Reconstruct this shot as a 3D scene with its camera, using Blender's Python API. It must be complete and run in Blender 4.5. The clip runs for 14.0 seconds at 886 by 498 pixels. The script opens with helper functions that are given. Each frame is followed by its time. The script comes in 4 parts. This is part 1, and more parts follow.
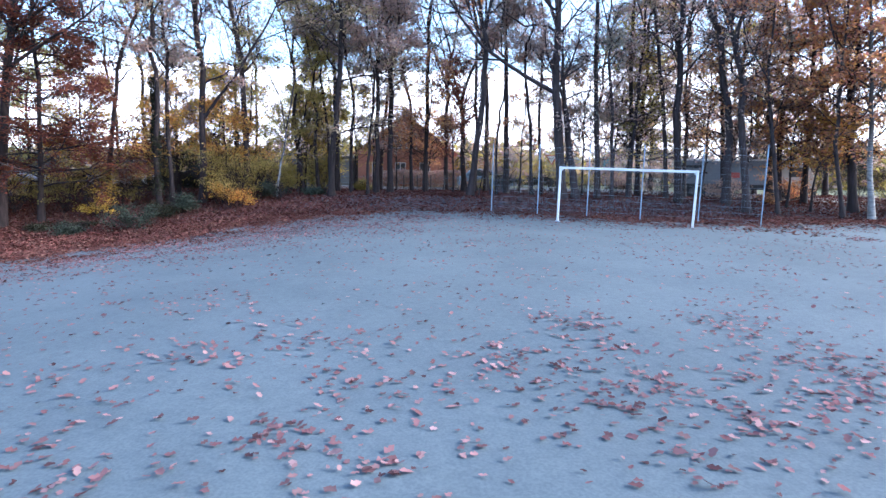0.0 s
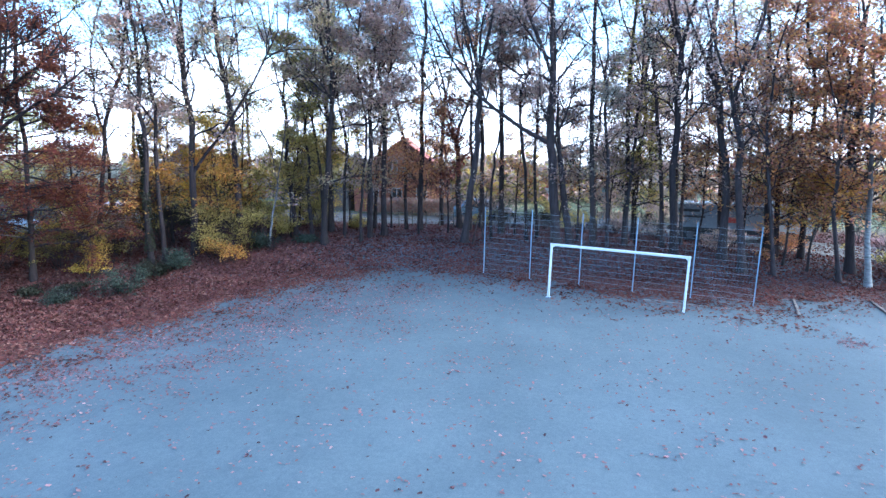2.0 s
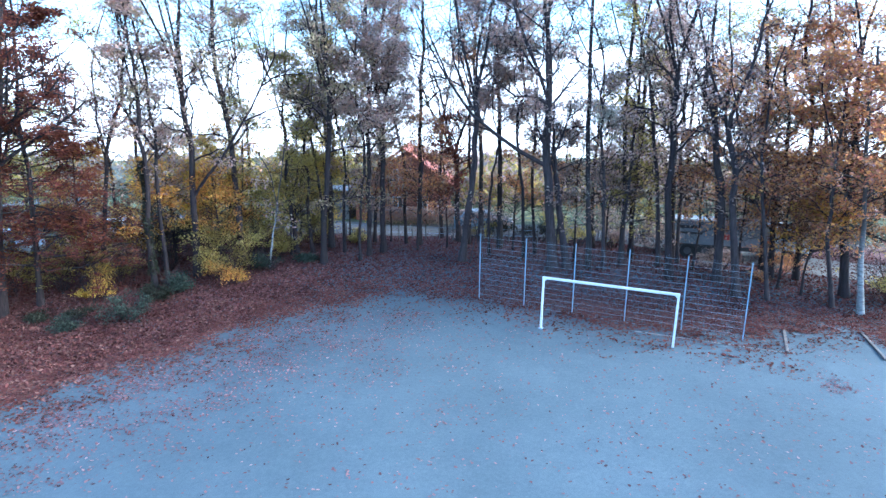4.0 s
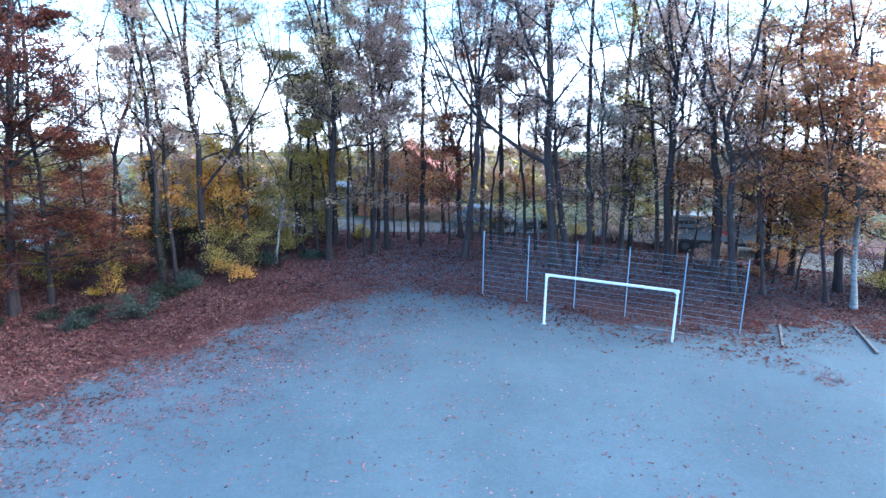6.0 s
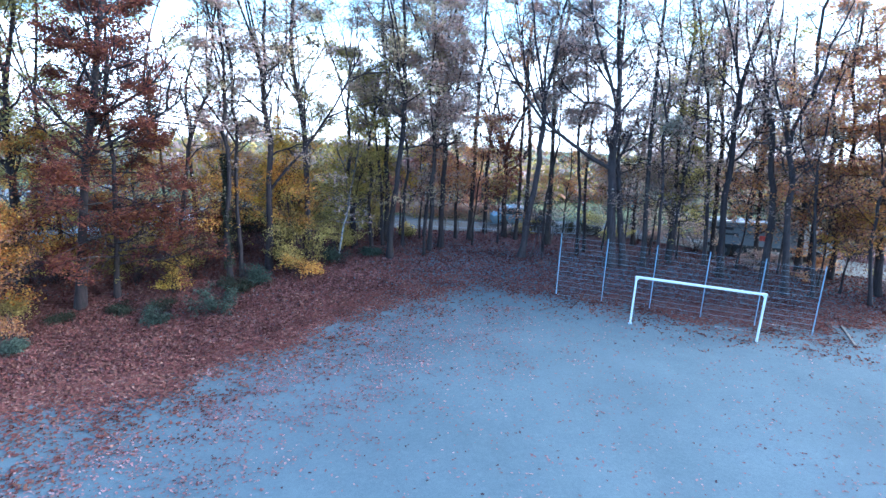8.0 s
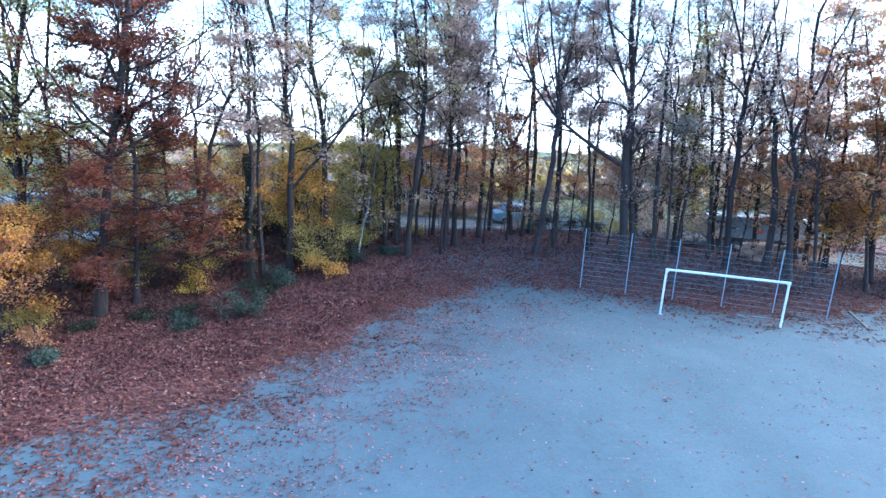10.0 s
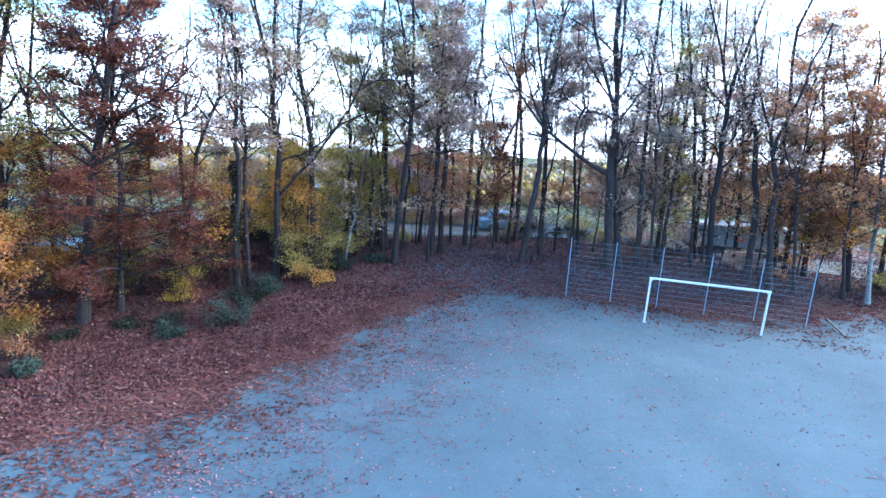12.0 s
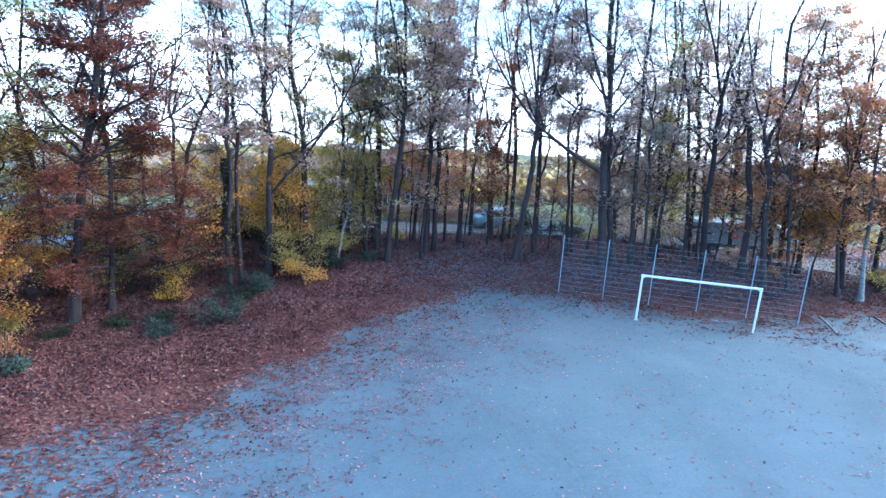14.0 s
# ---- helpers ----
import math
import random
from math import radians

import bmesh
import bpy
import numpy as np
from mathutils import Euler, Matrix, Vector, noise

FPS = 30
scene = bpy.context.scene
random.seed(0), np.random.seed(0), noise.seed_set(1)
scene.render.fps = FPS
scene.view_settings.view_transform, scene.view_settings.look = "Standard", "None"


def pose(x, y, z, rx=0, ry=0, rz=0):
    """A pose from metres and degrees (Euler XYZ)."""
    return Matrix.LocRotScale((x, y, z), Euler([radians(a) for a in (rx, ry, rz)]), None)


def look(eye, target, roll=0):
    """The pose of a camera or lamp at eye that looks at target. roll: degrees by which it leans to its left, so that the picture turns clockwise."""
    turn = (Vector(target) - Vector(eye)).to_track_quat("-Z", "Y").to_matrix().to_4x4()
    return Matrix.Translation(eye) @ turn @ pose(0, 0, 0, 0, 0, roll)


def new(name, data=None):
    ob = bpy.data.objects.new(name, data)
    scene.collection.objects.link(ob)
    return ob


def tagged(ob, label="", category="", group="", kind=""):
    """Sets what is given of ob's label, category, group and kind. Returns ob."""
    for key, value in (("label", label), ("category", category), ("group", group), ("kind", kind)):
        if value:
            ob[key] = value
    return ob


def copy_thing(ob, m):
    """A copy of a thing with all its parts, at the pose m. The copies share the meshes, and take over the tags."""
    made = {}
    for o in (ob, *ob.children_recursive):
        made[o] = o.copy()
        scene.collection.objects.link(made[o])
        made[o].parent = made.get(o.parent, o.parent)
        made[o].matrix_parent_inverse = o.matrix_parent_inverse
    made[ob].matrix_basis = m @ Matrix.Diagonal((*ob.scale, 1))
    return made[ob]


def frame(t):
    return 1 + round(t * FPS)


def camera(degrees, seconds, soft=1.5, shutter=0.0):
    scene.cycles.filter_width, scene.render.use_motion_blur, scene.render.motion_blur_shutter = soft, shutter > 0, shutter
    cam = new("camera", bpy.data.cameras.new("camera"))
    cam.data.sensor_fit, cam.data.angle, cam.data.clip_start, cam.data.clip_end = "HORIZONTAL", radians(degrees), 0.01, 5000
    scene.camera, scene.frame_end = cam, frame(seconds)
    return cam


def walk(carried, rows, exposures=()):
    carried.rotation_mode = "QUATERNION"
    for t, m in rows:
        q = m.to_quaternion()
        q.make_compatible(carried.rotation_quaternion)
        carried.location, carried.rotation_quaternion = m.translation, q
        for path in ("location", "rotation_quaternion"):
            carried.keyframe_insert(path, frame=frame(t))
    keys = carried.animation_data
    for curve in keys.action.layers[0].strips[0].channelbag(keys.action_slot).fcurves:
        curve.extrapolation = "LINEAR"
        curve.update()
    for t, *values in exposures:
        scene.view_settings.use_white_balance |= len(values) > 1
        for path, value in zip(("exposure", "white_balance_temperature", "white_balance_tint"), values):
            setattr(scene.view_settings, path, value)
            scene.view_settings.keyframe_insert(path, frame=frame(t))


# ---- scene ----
cam = camera(76.1, 14.0, soft=1.5)
PATH = [
    (0, (3.249, 0.953, 2.118), (2.998, 2.914, 1.828), 0.7),
    (0.5, (3.226, 1.114, 2.955), (2.968, 3.073, 2.647), 0.7),
    (1, (3.214, 1.288, 3.96), (2.961, 3.244, 3.627), 0.7),
    (1.5, (3.287, 1.453, 4.916), (3.043, 3.407, 4.568), 0.6),
    (2, (3.657, 1.852, 6.057), (3.394, 3.798, 5.677), 0.5),
    (2.5, (3.99, 1.975, 6.91), (3.719, 3.915, 6.505), 0.1),
    (3, (4.152, 2.014, 7.455), (3.864, 3.949, 7.038), 0.3),
    (5.5, (4.247, 1.797, 8.453), (3.959, 3.719, 7.982), -0.2),
    (6, (3.964, 1.46, 8.483), (3.684, 3.383, 8.013), -0.1),
    (6.5, (3.165, 1.073, 8.565), (2.91, 3.001, 8.095), 0.5),
    (7, (1.817, 0.486, 8.702), (1.599, 2.418, 8.231), 1.2),
    (7.5, (-0.107, 0.191, 8.798), (-0.258, 2.127, 8.32), 2.5),
    (8, (-1.9, 0.21, 8.772), (-2.018, 2.147, 8.287), 2.2),
    (8.2, (-2.427, 0.181, 8.765), (-2.532, 2.119, 8.282), 1.9),
    (10.3, (-5.907, -0.218, 8.557), (-5.832, 1.723, 8.08), 2.7),
    (10.5, (-6.055, -0.255, 8.552), (-5.966, 1.687, 8.085), 2.9),
    (11, (-5.924, -0.243, 8.592), (-5.827, 1.701, 8.129), 2.8),
    (11.5, (-5.798, -0.207, 8.696), (-5.702, 1.737, 8.233), 2.7),
    (12, (-5.692, -0.221, 8.79), (-5.591, 1.722, 8.328), 2.8),
    (12.5, (-5.578, -0.208, 8.875), (-5.477, 1.734, 8.406), 2.6),
    (13, (-5.572, -0.252, 8.933), (-5.46, 1.688, 8.461), 2.7),
    (13.5, (-5.481, -0.266, 8.879), (-5.376, 1.675, 8.407), 2.8),
    (14, (-5.268, -0.189, 8.81), (-5.169, 1.752, 8.339), 2.7),
]

walk(cam, [(t, look(eye, target, roll)) for t, eye, target, roll in PATH],
     [(0.0, 2.46, 5400, 12), (1.5, 2.5, 4950, 6), (3.0, 2.6, 4700, 2), (14.0, 2.64, 4600, 0)])

# ---- light ----
SUN_ELEV, SUN_TURN = 28.0, 84.0        # low hazy sun on the east side of the pitch
world = bpy.data.worlds.new("sky")
scene.world = world
world.use_nodes = True
wn, wl = world.node_tree.nodes, world.node_tree.links
wn.clear()
sky = wn.new("ShaderNodeTexSky")
sky.sky_type, sky.sun_disc = "NISHITA", False
sky.sun_elevation, sky.sun_rotation = radians(SUN_ELEV), radians(SUN_TURN)
sky.air_density, sky.dust_density, sky.ozone_density = 1.0, 2.2, 1.5
bg = wn.new("ShaderNodeBackground")
bg.inputs["Strength"].default_value = 0.15
wo = wn.new("ShaderNodeOutputWorld")
wl.new(sky.outputs[0], bg.inputs["Color"])
wl.new(bg.outputs[0], wo.inputs["Surface"])
sun_data = bpy.data.lights.new("sun", "SUN")
sun_data.energy, sun_data.angle, sun_data.color = 1.2, radians(30), (1.0, 0.91, 0.80)
sun = new("sun", sun_data)
sx, sy = math.sin(radians(SUN_TURN)), math.cos(radians(SUN_TURN))
sun.matrix_world = look((40 * sx, 40 * sy, 40 * math.tan(radians(SUN_ELEV))), (0, 0, 0))


# ---- materials ----
def nodes(name):
    m = bpy.data.materials.new(name)
    m.use_nodes = True
    n = m.node_tree.nodes
    return m, n, m.node_tree.links, n["Principled BSDF"]


def ramp(n, l, fac, stops):
    r = n.new("ShaderNodeValToRGB")
    el = r.color_ramp.elements
    while len(el) < len(stops):
        el.new(0.5)
    for e, (p, c) in zip(el, stops):
        e.position, e.color = p, (*c, 1.0)
    l.new(fac, r.inputs["Fac"])
    return r.outputs["Color"]


def noise_at(n, l, scale, detail=4.0, stretch=(1, 1, 1)):
    geo = n.new("ShaderNodeNewGeometry")
    mp = n.new("ShaderNodeMapping")
    mp.inputs["Scale"].default_value = stretch
    tx = n.new("ShaderNodeTexNoise")
    tx.inputs["Scale"].default_value, tx.inputs["Detail"].default_value = scale, detail
    l.new(geo.outputs["Position"], mp.inputs["Vector"])
    l.new(mp.outputs["Vector"], tx.inputs["Vector"])
    return tx.outputs["Fac"]


def mixed(n, l, fac, a, b, mode="MIX"):
    m = n.new("ShaderNodeMix")
    m.data_type, m.blend_type = "RGBA", mode
    for sock, v in ((m.inputs[0], fac), (m.inputs[6], a), (m.inputs[7], b)):
        if isinstance(v, (int, float)):
            sock.default_value = v
        elif isinstance(v, tuple):
            sock.default_value = (*v, 1.0)
        else:
            l.new(v, sock)
    return m.outputs[2]


def bumped(n, l, p, height, strength, distance):
    b = n.new("ShaderNodeBump")
    b.inputs["Strength"].default_value, b.inputs["Distance"].default_value = strength, distance
    l.new(height, b.inputs["Height"])
    l.new(b.outputs["Normal"], p.inputs["Normal"])


def plain(name, a, b, scale, rough=0.6, metal=0.0, bump=0.0, stretch=(1, 1, 1)):
    """A surface that wanders between two colours at two scales."""
    m, n, l, p = nodes(name)
    big, fine = noise_at(n, l, scale, 5, stretch), noise_at(n, l, scale * 9, 3, stretch)
    c = mixed(n, l, 0.35, ramp(n, l, big, [(0.3, a), (0.7, b)]), ramp(n, l, fine, [(0.3, a), (0.7, b)]))
    l.new(c, p.inputs["Base Color"])
    p.inputs["Roughness"].default_value, p.inputs["Metallic"].default_value = rough, metal
    if bump:
        bumped(n, l, p, fine, 0.6, bump)
    return m


def bark(name, a, b, moss=(0.06, 0.07, 0.03)):
    m, n, l, p = nodes(name)
    ridges = noise_at(n, l, 14, 5, (1, 1, 0.16))
    patches = noise_at(n, l, 1.4, 4)
    c = ramp(n, l, ridges, [(0.35, a), (0.65, b)])
    c = mixed(n, l, ramp(n, l, patches, [(0.55, (0, 0, 0)), (0.75, (0.7, 0.7, 0.7))]), c, moss)
    l.new(c, p.inputs["Base Color"])
    p.inputs["Roughness"].default_value = 0.92
    bumped(n, l, p, ridges, 1.0, 0.03)
    return m


def birch_bark(name):
    m, n, l, p = nodes(name)
    bands = noise_at(n, l, 6, 4, (0.5, 0.5, 3.0))
    patches = noise_at(n, l, 2.2, 4)
    c = ramp(n, l, bands, [(0.36, (0.07, 0.066, 0.063)), (0.56, (0.24, 0.235, 0.23))])
    c = mixed(n, l, ramp(n, l, patches, [(0.5, (0, 0, 0)), (0.7, (0.8, 0.8, 0.8))]), c, (0.15, 0.143, 0.135))
    geo, sep, mr = n.new("ShaderNodeNewGeometry"), n.new("ShaderNodeSeparateXYZ"), n.new("ShaderNodeMapRange")
    l.new(geo.outputs["Position"], sep.inputs["Vector"])
    mr.inputs["From Min"].default_value, mr.inputs["From Max"].default_value = 2.3, 4.0
    l.new(sep.outputs["Z"], mr.inputs["Value"])
    c = mixed(n, l, mr.outputs["Result"], c, (0.045, 0.034, 0.03))
    l.new(c, p.inputs["Base Color"])
    p.inputs["Roughness"].default_value = 0.7
    return m


def foliage(name, colours, glow=0.45):
    """Leaves: each leaf takes its own colour out of the list; part of the light passes through."""
    m, n, l, p = nodes(name)
    geo = n.new("ShaderNodeNewGeometry")
    k = len(colours)
    r = n.new("ShaderNodeValToRGB")
    el = r.color_ramp.elements
    while len(el) < k:
        el.new(0.5)
    for i, (e, c) in enumerate(zip(el, colours)):
        e.position, e.color = (i + 0.5) / k, (*c, 1.0)
    l.new(geo.outputs["Random Per Island"], r.inputs["Fac"])
    clump = noise_at(n, l, 0.6, 3)
    c = mixed(n, l, 1.0, r.outputs["Color"], ramp(n, l, clump, [(0.3, (0.65, 0.62, 0.62)), (0.7, (1.25, 1.25, 1.2))]), "MULTIPLY")
    d, t, mx = n.new("ShaderNodeBsdfDiffuse"), n.new("ShaderNodeBsdfTranslucent"), n.new("ShaderNodeMixShader")
    l.new(c, d.inputs["Color"])
    l.new(c, t.inputs["Color"])
    mx.inputs["Fac"].default_value = glow
    l.new(d.outputs[0], mx.inputs[1])
    l.new(t.outputs[0], mx.inputs[2])
    l.new(mx.outputs[0], n["Material Output"].inputs["Surface"])
    n.remove(p)
    return m


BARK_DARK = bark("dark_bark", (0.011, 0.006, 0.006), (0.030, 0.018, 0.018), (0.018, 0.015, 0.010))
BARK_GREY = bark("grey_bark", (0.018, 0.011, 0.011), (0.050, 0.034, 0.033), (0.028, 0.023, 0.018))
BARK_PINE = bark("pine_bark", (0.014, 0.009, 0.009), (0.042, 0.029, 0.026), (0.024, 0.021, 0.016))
BARK_BIRCH = birch_bark("birch_bark")
YELLOW = foliage("bright_yellow_leaves", [(0.90, 0.56, 0.11), (0.80, 0.42, 0.10), (0.72, 0.30, 0.09), (0.66, 0.46, 0.13), (0.40, 0.22, 0.09)], 0.6)
AMBER = foliage("amber_leaves", [(0.72, 0.40, 0.075), (0.56, 0.23, 0.055), (0.40, 0.145, 0.055), (0.64, 0.35, 0.085), (0.26, 0.15, 0.06), (0.50, 0.32, 0.09)], 0.6)
RED = foliage("red_brown_leaves", [(0.155, 0.050, 0.044), (0.21, 0.070, 0.050), (0.31, 0.128, 0.056), (0.165, 0.064, 0.060), (0.24, 0.098, 0.058)], 0.62)
COPPER = foliage("copper_leaves", [(0.54, 0.24, 0.12), (0.74, 0.36, 0.12), (0.40, 0.18, 0.13), (0.84, 0.48, 0.14), (0.38, 0.22, 0.19), (0.44, 0.33, 0.19), (0.46, 0.19, 0.15)], 0.62)
GOLD = foliage("yellow_leaves", [(0.90, 0.64, 0.11), (0.70, 0.48, 0.10), (0.58, 0.47, 0.12), (0.84, 0.46, 0.10), (0.40, 0.30, 0.09)], 0.65)
OLIVE = foliage("olive_leaves", [(0.36, 0.30, 0.10), (0.52, 0.42, 0.12), (0.64, 0.49, 0.14), (0.26, 0.235, 0.095), (0.46, 0.32, 0.13)], 0.65)
TAN = foliage("tan_leaves", [(0.48, 0.38, 0.23), (0.56, 0.43, 0.26), (0.38, 0.31, 0.21), (0.52, 0.36, 0.24), (0.42, 0.37, 0.20)], 0.65)
BROWN = foliage("brown_leaves", [(0.50, 0.36, 0.32), (0.60, 0.42, 0.34), (0.42, 0.33, 0.33), (0.58, 0.46, 0.31), (0.34, 0.28, 0.26), (0.56, 0.33, 0.24)], 0.65)
NEEDLE = foliage("pine_needles", [(0.29, 0.29, 0.24), (0.37, 0.35, 0.28), (0.45, 0.38, 0.31)], 0.6)
IVY = foliage("ivy_leaves", [(0.03, 0.034, 0.025), (0.05, 0.055, 0.036), (0.07, 0.06, 0.042)], 0.3)
BLUEGREEN = foliage("grey_green_leaves", [(0.065, 0.080, 0.062), (0.10, 0.116, 0.088), (0.045, 0.056, 0.044)], 0.35)
LITTER = foliage("fallen_leaves", [(0.105, 0.039, 0.034), (0.14, 0.060, 0.050), (0.028, 0.0125, 0.012), (0.205, 0.115, 0.090), (0.080, 0.028, 0.026), (0.118, 0.045, 0.039), (0.108, 0.054, 0.040)], 0.1)

BLOWN = foliage("blown_leaves", [(0.14, 0.070, 0.076), (0.20, 0.112, 0.116), (0.040, 0.021, 0.024), (0.29, 0.185, 0.185), (0.09, 0.043, 0.046), (0.24, 0.135, 0.14)], 0.1)

WHITE_PAINT = plain("white_paint", (0.70, 0.70, 0.69), (0.60, 0.60, 0.59), 2.0, 0.35)
ZINC = plain("galvanised_steel", (0.21, 0.28, 0.36), (0.30, 0.37, 0.45), 3.0, 0.45, 0.3)
WIRE = plain("galvanised_wire", (0.19, 0.215, 0.25), (0.26, 0.285, 0.33), 3.0, 0.5, 0.2)
CONCRETE = plain("kerb_concrete", (0.15, 0.145, 0.14), (0.22, 0.21, 0.20), 3.0, 0.9, 0, 0.004)
WOOD = plain("weathered_wood", (0.08, 0.068, 0.058), (0.15, 0.13, 0.115), 3.0, 0.85, 0, 0.003)
BRICK = plain("red_brick", (0.30, 0.12, 0.08), (0.40, 0.18, 0.12), 1.5, 0.85, 0, 0.004)
TILES = plain("red_roof_tiles", (0.29, 0.085, 0.055), (0.38, 0.13, 0.08), 1.2, 0.95, 0, 0.01)
ASPHALT = plain("pale_road", (0.09, 0.084, 0.075), (0.13, 0.121, 0.108), 0.7, 0.9, 0, 0.004)
GLASS = plain("dark_window_glass", (0.03, 0.035, 0.04), (0.05, 0.055, 0.06), 1.0, 0.35)
RIM = plain("dull_wheel_rim", (0.06, 0.06, 0.065), (0.1, 0.1, 0.105), 4.0, 0.7)
TYRE = plain("tyre_rubber", (0.02, 0.02, 0.02), (0.035, 0.035, 0.035), 4.0, 0.85)
CAR_SILVER = plain("silver_car_paint", (0.42, 0.45, 0.48), (0.5, 0.53, 0.56), 0.8, 0.28, 0.4)
CAR_WHITE = plain("white_car_paint", (0.7, 0.72, 0.73), (0.78, 0.79, 0.8), 0.8, 0.3)
CAR_DARK = plain("dark_car_paint", (0.03, 0.035, 0.045), (0.05, 0.055, 0.065), 0.8, 0.5)
TARP = plain("grey_truck_side", (0.17, 0.19, 0.215), (0.25, 0.27, 0.30), 0.7, 0.85)
CAR_BLUE = plain("pale_blue_car_paint", (0.13, 0.19, 0.24), (0.18, 0.25, 0.30), 0.8, 0.65)
RED_PAINT = plain("red_paint", (0.4, 0.05, 0.04), (0.5, 0.08, 0.06), 1.5, 0.5)
BLUE_PAINT = plain("turquoise_paint", (0.03, 0.3, 0.36), (0.05, 0.38, 0.44), 1.5, 0.5)
BLACK_PAINT = plain("black_paint", (0.02, 0.02, 0.022), (0.035, 0.035, 0.04), 1.5, 0.6)
RENDERED = plain("pale_plaster", (0.5, 0.48, 0.45), (0.6, 0.58, 0.55), 0.8, 0.9)


# ---- mesh helpers ----
def mesh_np(name, verts, faces, mats, smooth=False):
    """A mesh out of arrays; faces: an (n, 3) or (n, 4) array or a list of such arrays."""
    me = bpy.data.meshes.new(name)
    verts = np.asarray(verts, np.float32)
    if not isinstance(faces, list):
        faces = [faces]
    faces = [np.asarray(f, np.int32) for f in faces if len(f)]
    me.vertices.add(len(verts))
    me.vertices.foreach_set("co", verts.ravel())
    loops = np.concatenate([f.ravel() for f in faces])
    sizes = np.concatenate([np.full(len(f), f.shape[1], np.int32) for f in faces])
    me.loops.add(len(loops))
    me.loops.foreach_set("vertex_index", loops)
    me.polygons.add(len(sizes))
    me.polygons.foreach_set("loop_start", np.concatenate([[0], np.cumsum(sizes)[:-1]]).astype(np.int32))
    if smooth:
        me.polygons.foreach_set("use_smooth", np.ones(len(sizes), bool))
    me.update(calc_edges=True)
    for m in (mats if isinstance(mats, (list, tuple)) else [mats]):
        me.materials.append(m)
    return me


def part(name, bm, material, parent, label=""):
    """Links a bmesh (or a mesh) as one object under a thing or a part."""
    if isinstance(bm, bmesh.types.BMesh):
        me = bpy.data.meshes.new(name)
        bm.to_mesh(me)
        bm.free()
        me.materials.append(material)
    else:
        me = bm
    ob = new(name, me)
    if parent is not None:
        ob.parent = parent
    if label:
        ob["label"] = label
    return ob


def thing(name, m, label, category, group="", kind=""):
    ob = new(name)
    ob.matrix_world = m
    ob.empty_display_size = 0.2
    return tagged(ob, label, category, group, kind)


def box(bm, lo, hi, bevel=0.0):
    made = bmesh.ops.create_cube(bm, size=1.0)["verts"]
    lo, hi = Vector(lo), Vector(hi)
    for v in made:
        v.co = Vector([(lo[i] + hi[i]) / 2 + v.co[i] * (hi[i] - lo[i]) for i in range(3)])
    if bevel:
        edges = list({e for v in made for e in v.link_edges})
        bmesh.ops.bevel(bm, geom=edges, offset=bevel, segments=2, affect="EDGES", profile=0.5)
    return bm


def boxed(lo, hi, bevel=0.0):
    return box(bmesh.new(), lo, hi, bevel)


def rod(bm, a, b, r, sides=8, r2=None):
    a, b = Vector(a), Vector(b)
    m = Matrix.Translation((a + b) / 2) @ (b - a).to_track_quat("Z", "Y").to_matrix().to_4x4()
    bmesh.ops.create_cone(bm, cap_ends=True, segments=sides, radius1=r, radius2=r if r2 is None else r2, depth=(b - a).length, matrix=m)
    return bm


def extruded(outline, y0, y1, bevel=0.0):
    """A closed outline in x and z, drawn out from y0 to y1."""
    bm = bmesh.new()
    face = bm.faces.new([bm.verts.new((x, y0, z)) for x, z in outline])
    out = bmesh.ops.extrude_face_region(bm, geom=[face])
    for v in out["geom"]:
        if isinstance(v, bmesh.types.BMVert):
            v.co.y = y1
    bmesh.ops.recalc_face_normals(bm, faces=bm.faces)
    if bevel:
        bmesh.ops.bevel(bm, geom=list(bm.edges), offset=bevel, segments=2, affect="EDGES", profile=0.5)
    return bm


# ---- ground ----
def smoothstep(a, b, x):
    t = np.clip((np.asarray(x, float) - a) / (b - a), 0, 1)
    return t * t * (3 - 2 * t)


def lumps(x, y, k, seed=0.0):
    """A cheap smooth wander between about -1 and 1."""
    x, y = np.asarray(x, float), np.asarray(y, float)
    return (np.sin(k * x + 1.3 * np.sin(0.7 * k * y + seed) + seed) + np.sin(1.31 * k * y + 1.7 * np.sin(0.6 * k * x - seed) + 2 * seed)) / 2


def height(x, y):
    """The pitch falls away gently to the west; the floor of the wood lies half a metre higher."""
    x, y = np.asarray(x, float), np.asarray(y, float)
    fall = 1.1 * smoothstep(1, -16, x) * smoothstep(34, 19, y + 0.25 * np.minimum(0, x + 8)) * smoothstep(-90, -40, x)
    bank = 0.5 * smoothstep(27.5, 31.5, np.asarray(y) + 0.35 * np.maximum(0, -np.asarray(x) - 6))
    near = smoothstep(400, 60, np.hypot(x, y))
    return bank - fall + near * (0.012 * lumps(x, y, 1.9) + 0.02 * lumps(x, y, 0.5, 2.0))


EDGE_X = [-60, -24, -19, -15.5, -12.8, -10.4, -8.4, -6.5, -4.2, -1.5, 1.7, 3.8, 6.1, 10, 13.4, 14.0, 17.0, 17.6, 22, 60]
EDGE_Y = [-1, 9.0, 12.1, 14.2, 15.7, 18.4, 21.1, 23.6, 25.4, 27.2, 26.9, 25.6, 24.5, 23.4, 22.9, 24.6, 25.4, 23.4, 22.6, 18]


def edge_way(x, y):
    """Metres beyond the ragged line where half of the sand is covered."""
    return y - np.interp(x, EDGE_X, EDGE_Y) + 0.7 * lumps(x, y, 0.9, 1.0) + 0.5 * lumps(x, y, 2.3, 4.0) + 0.3 * lumps(x, y, 5.3, 2.0)


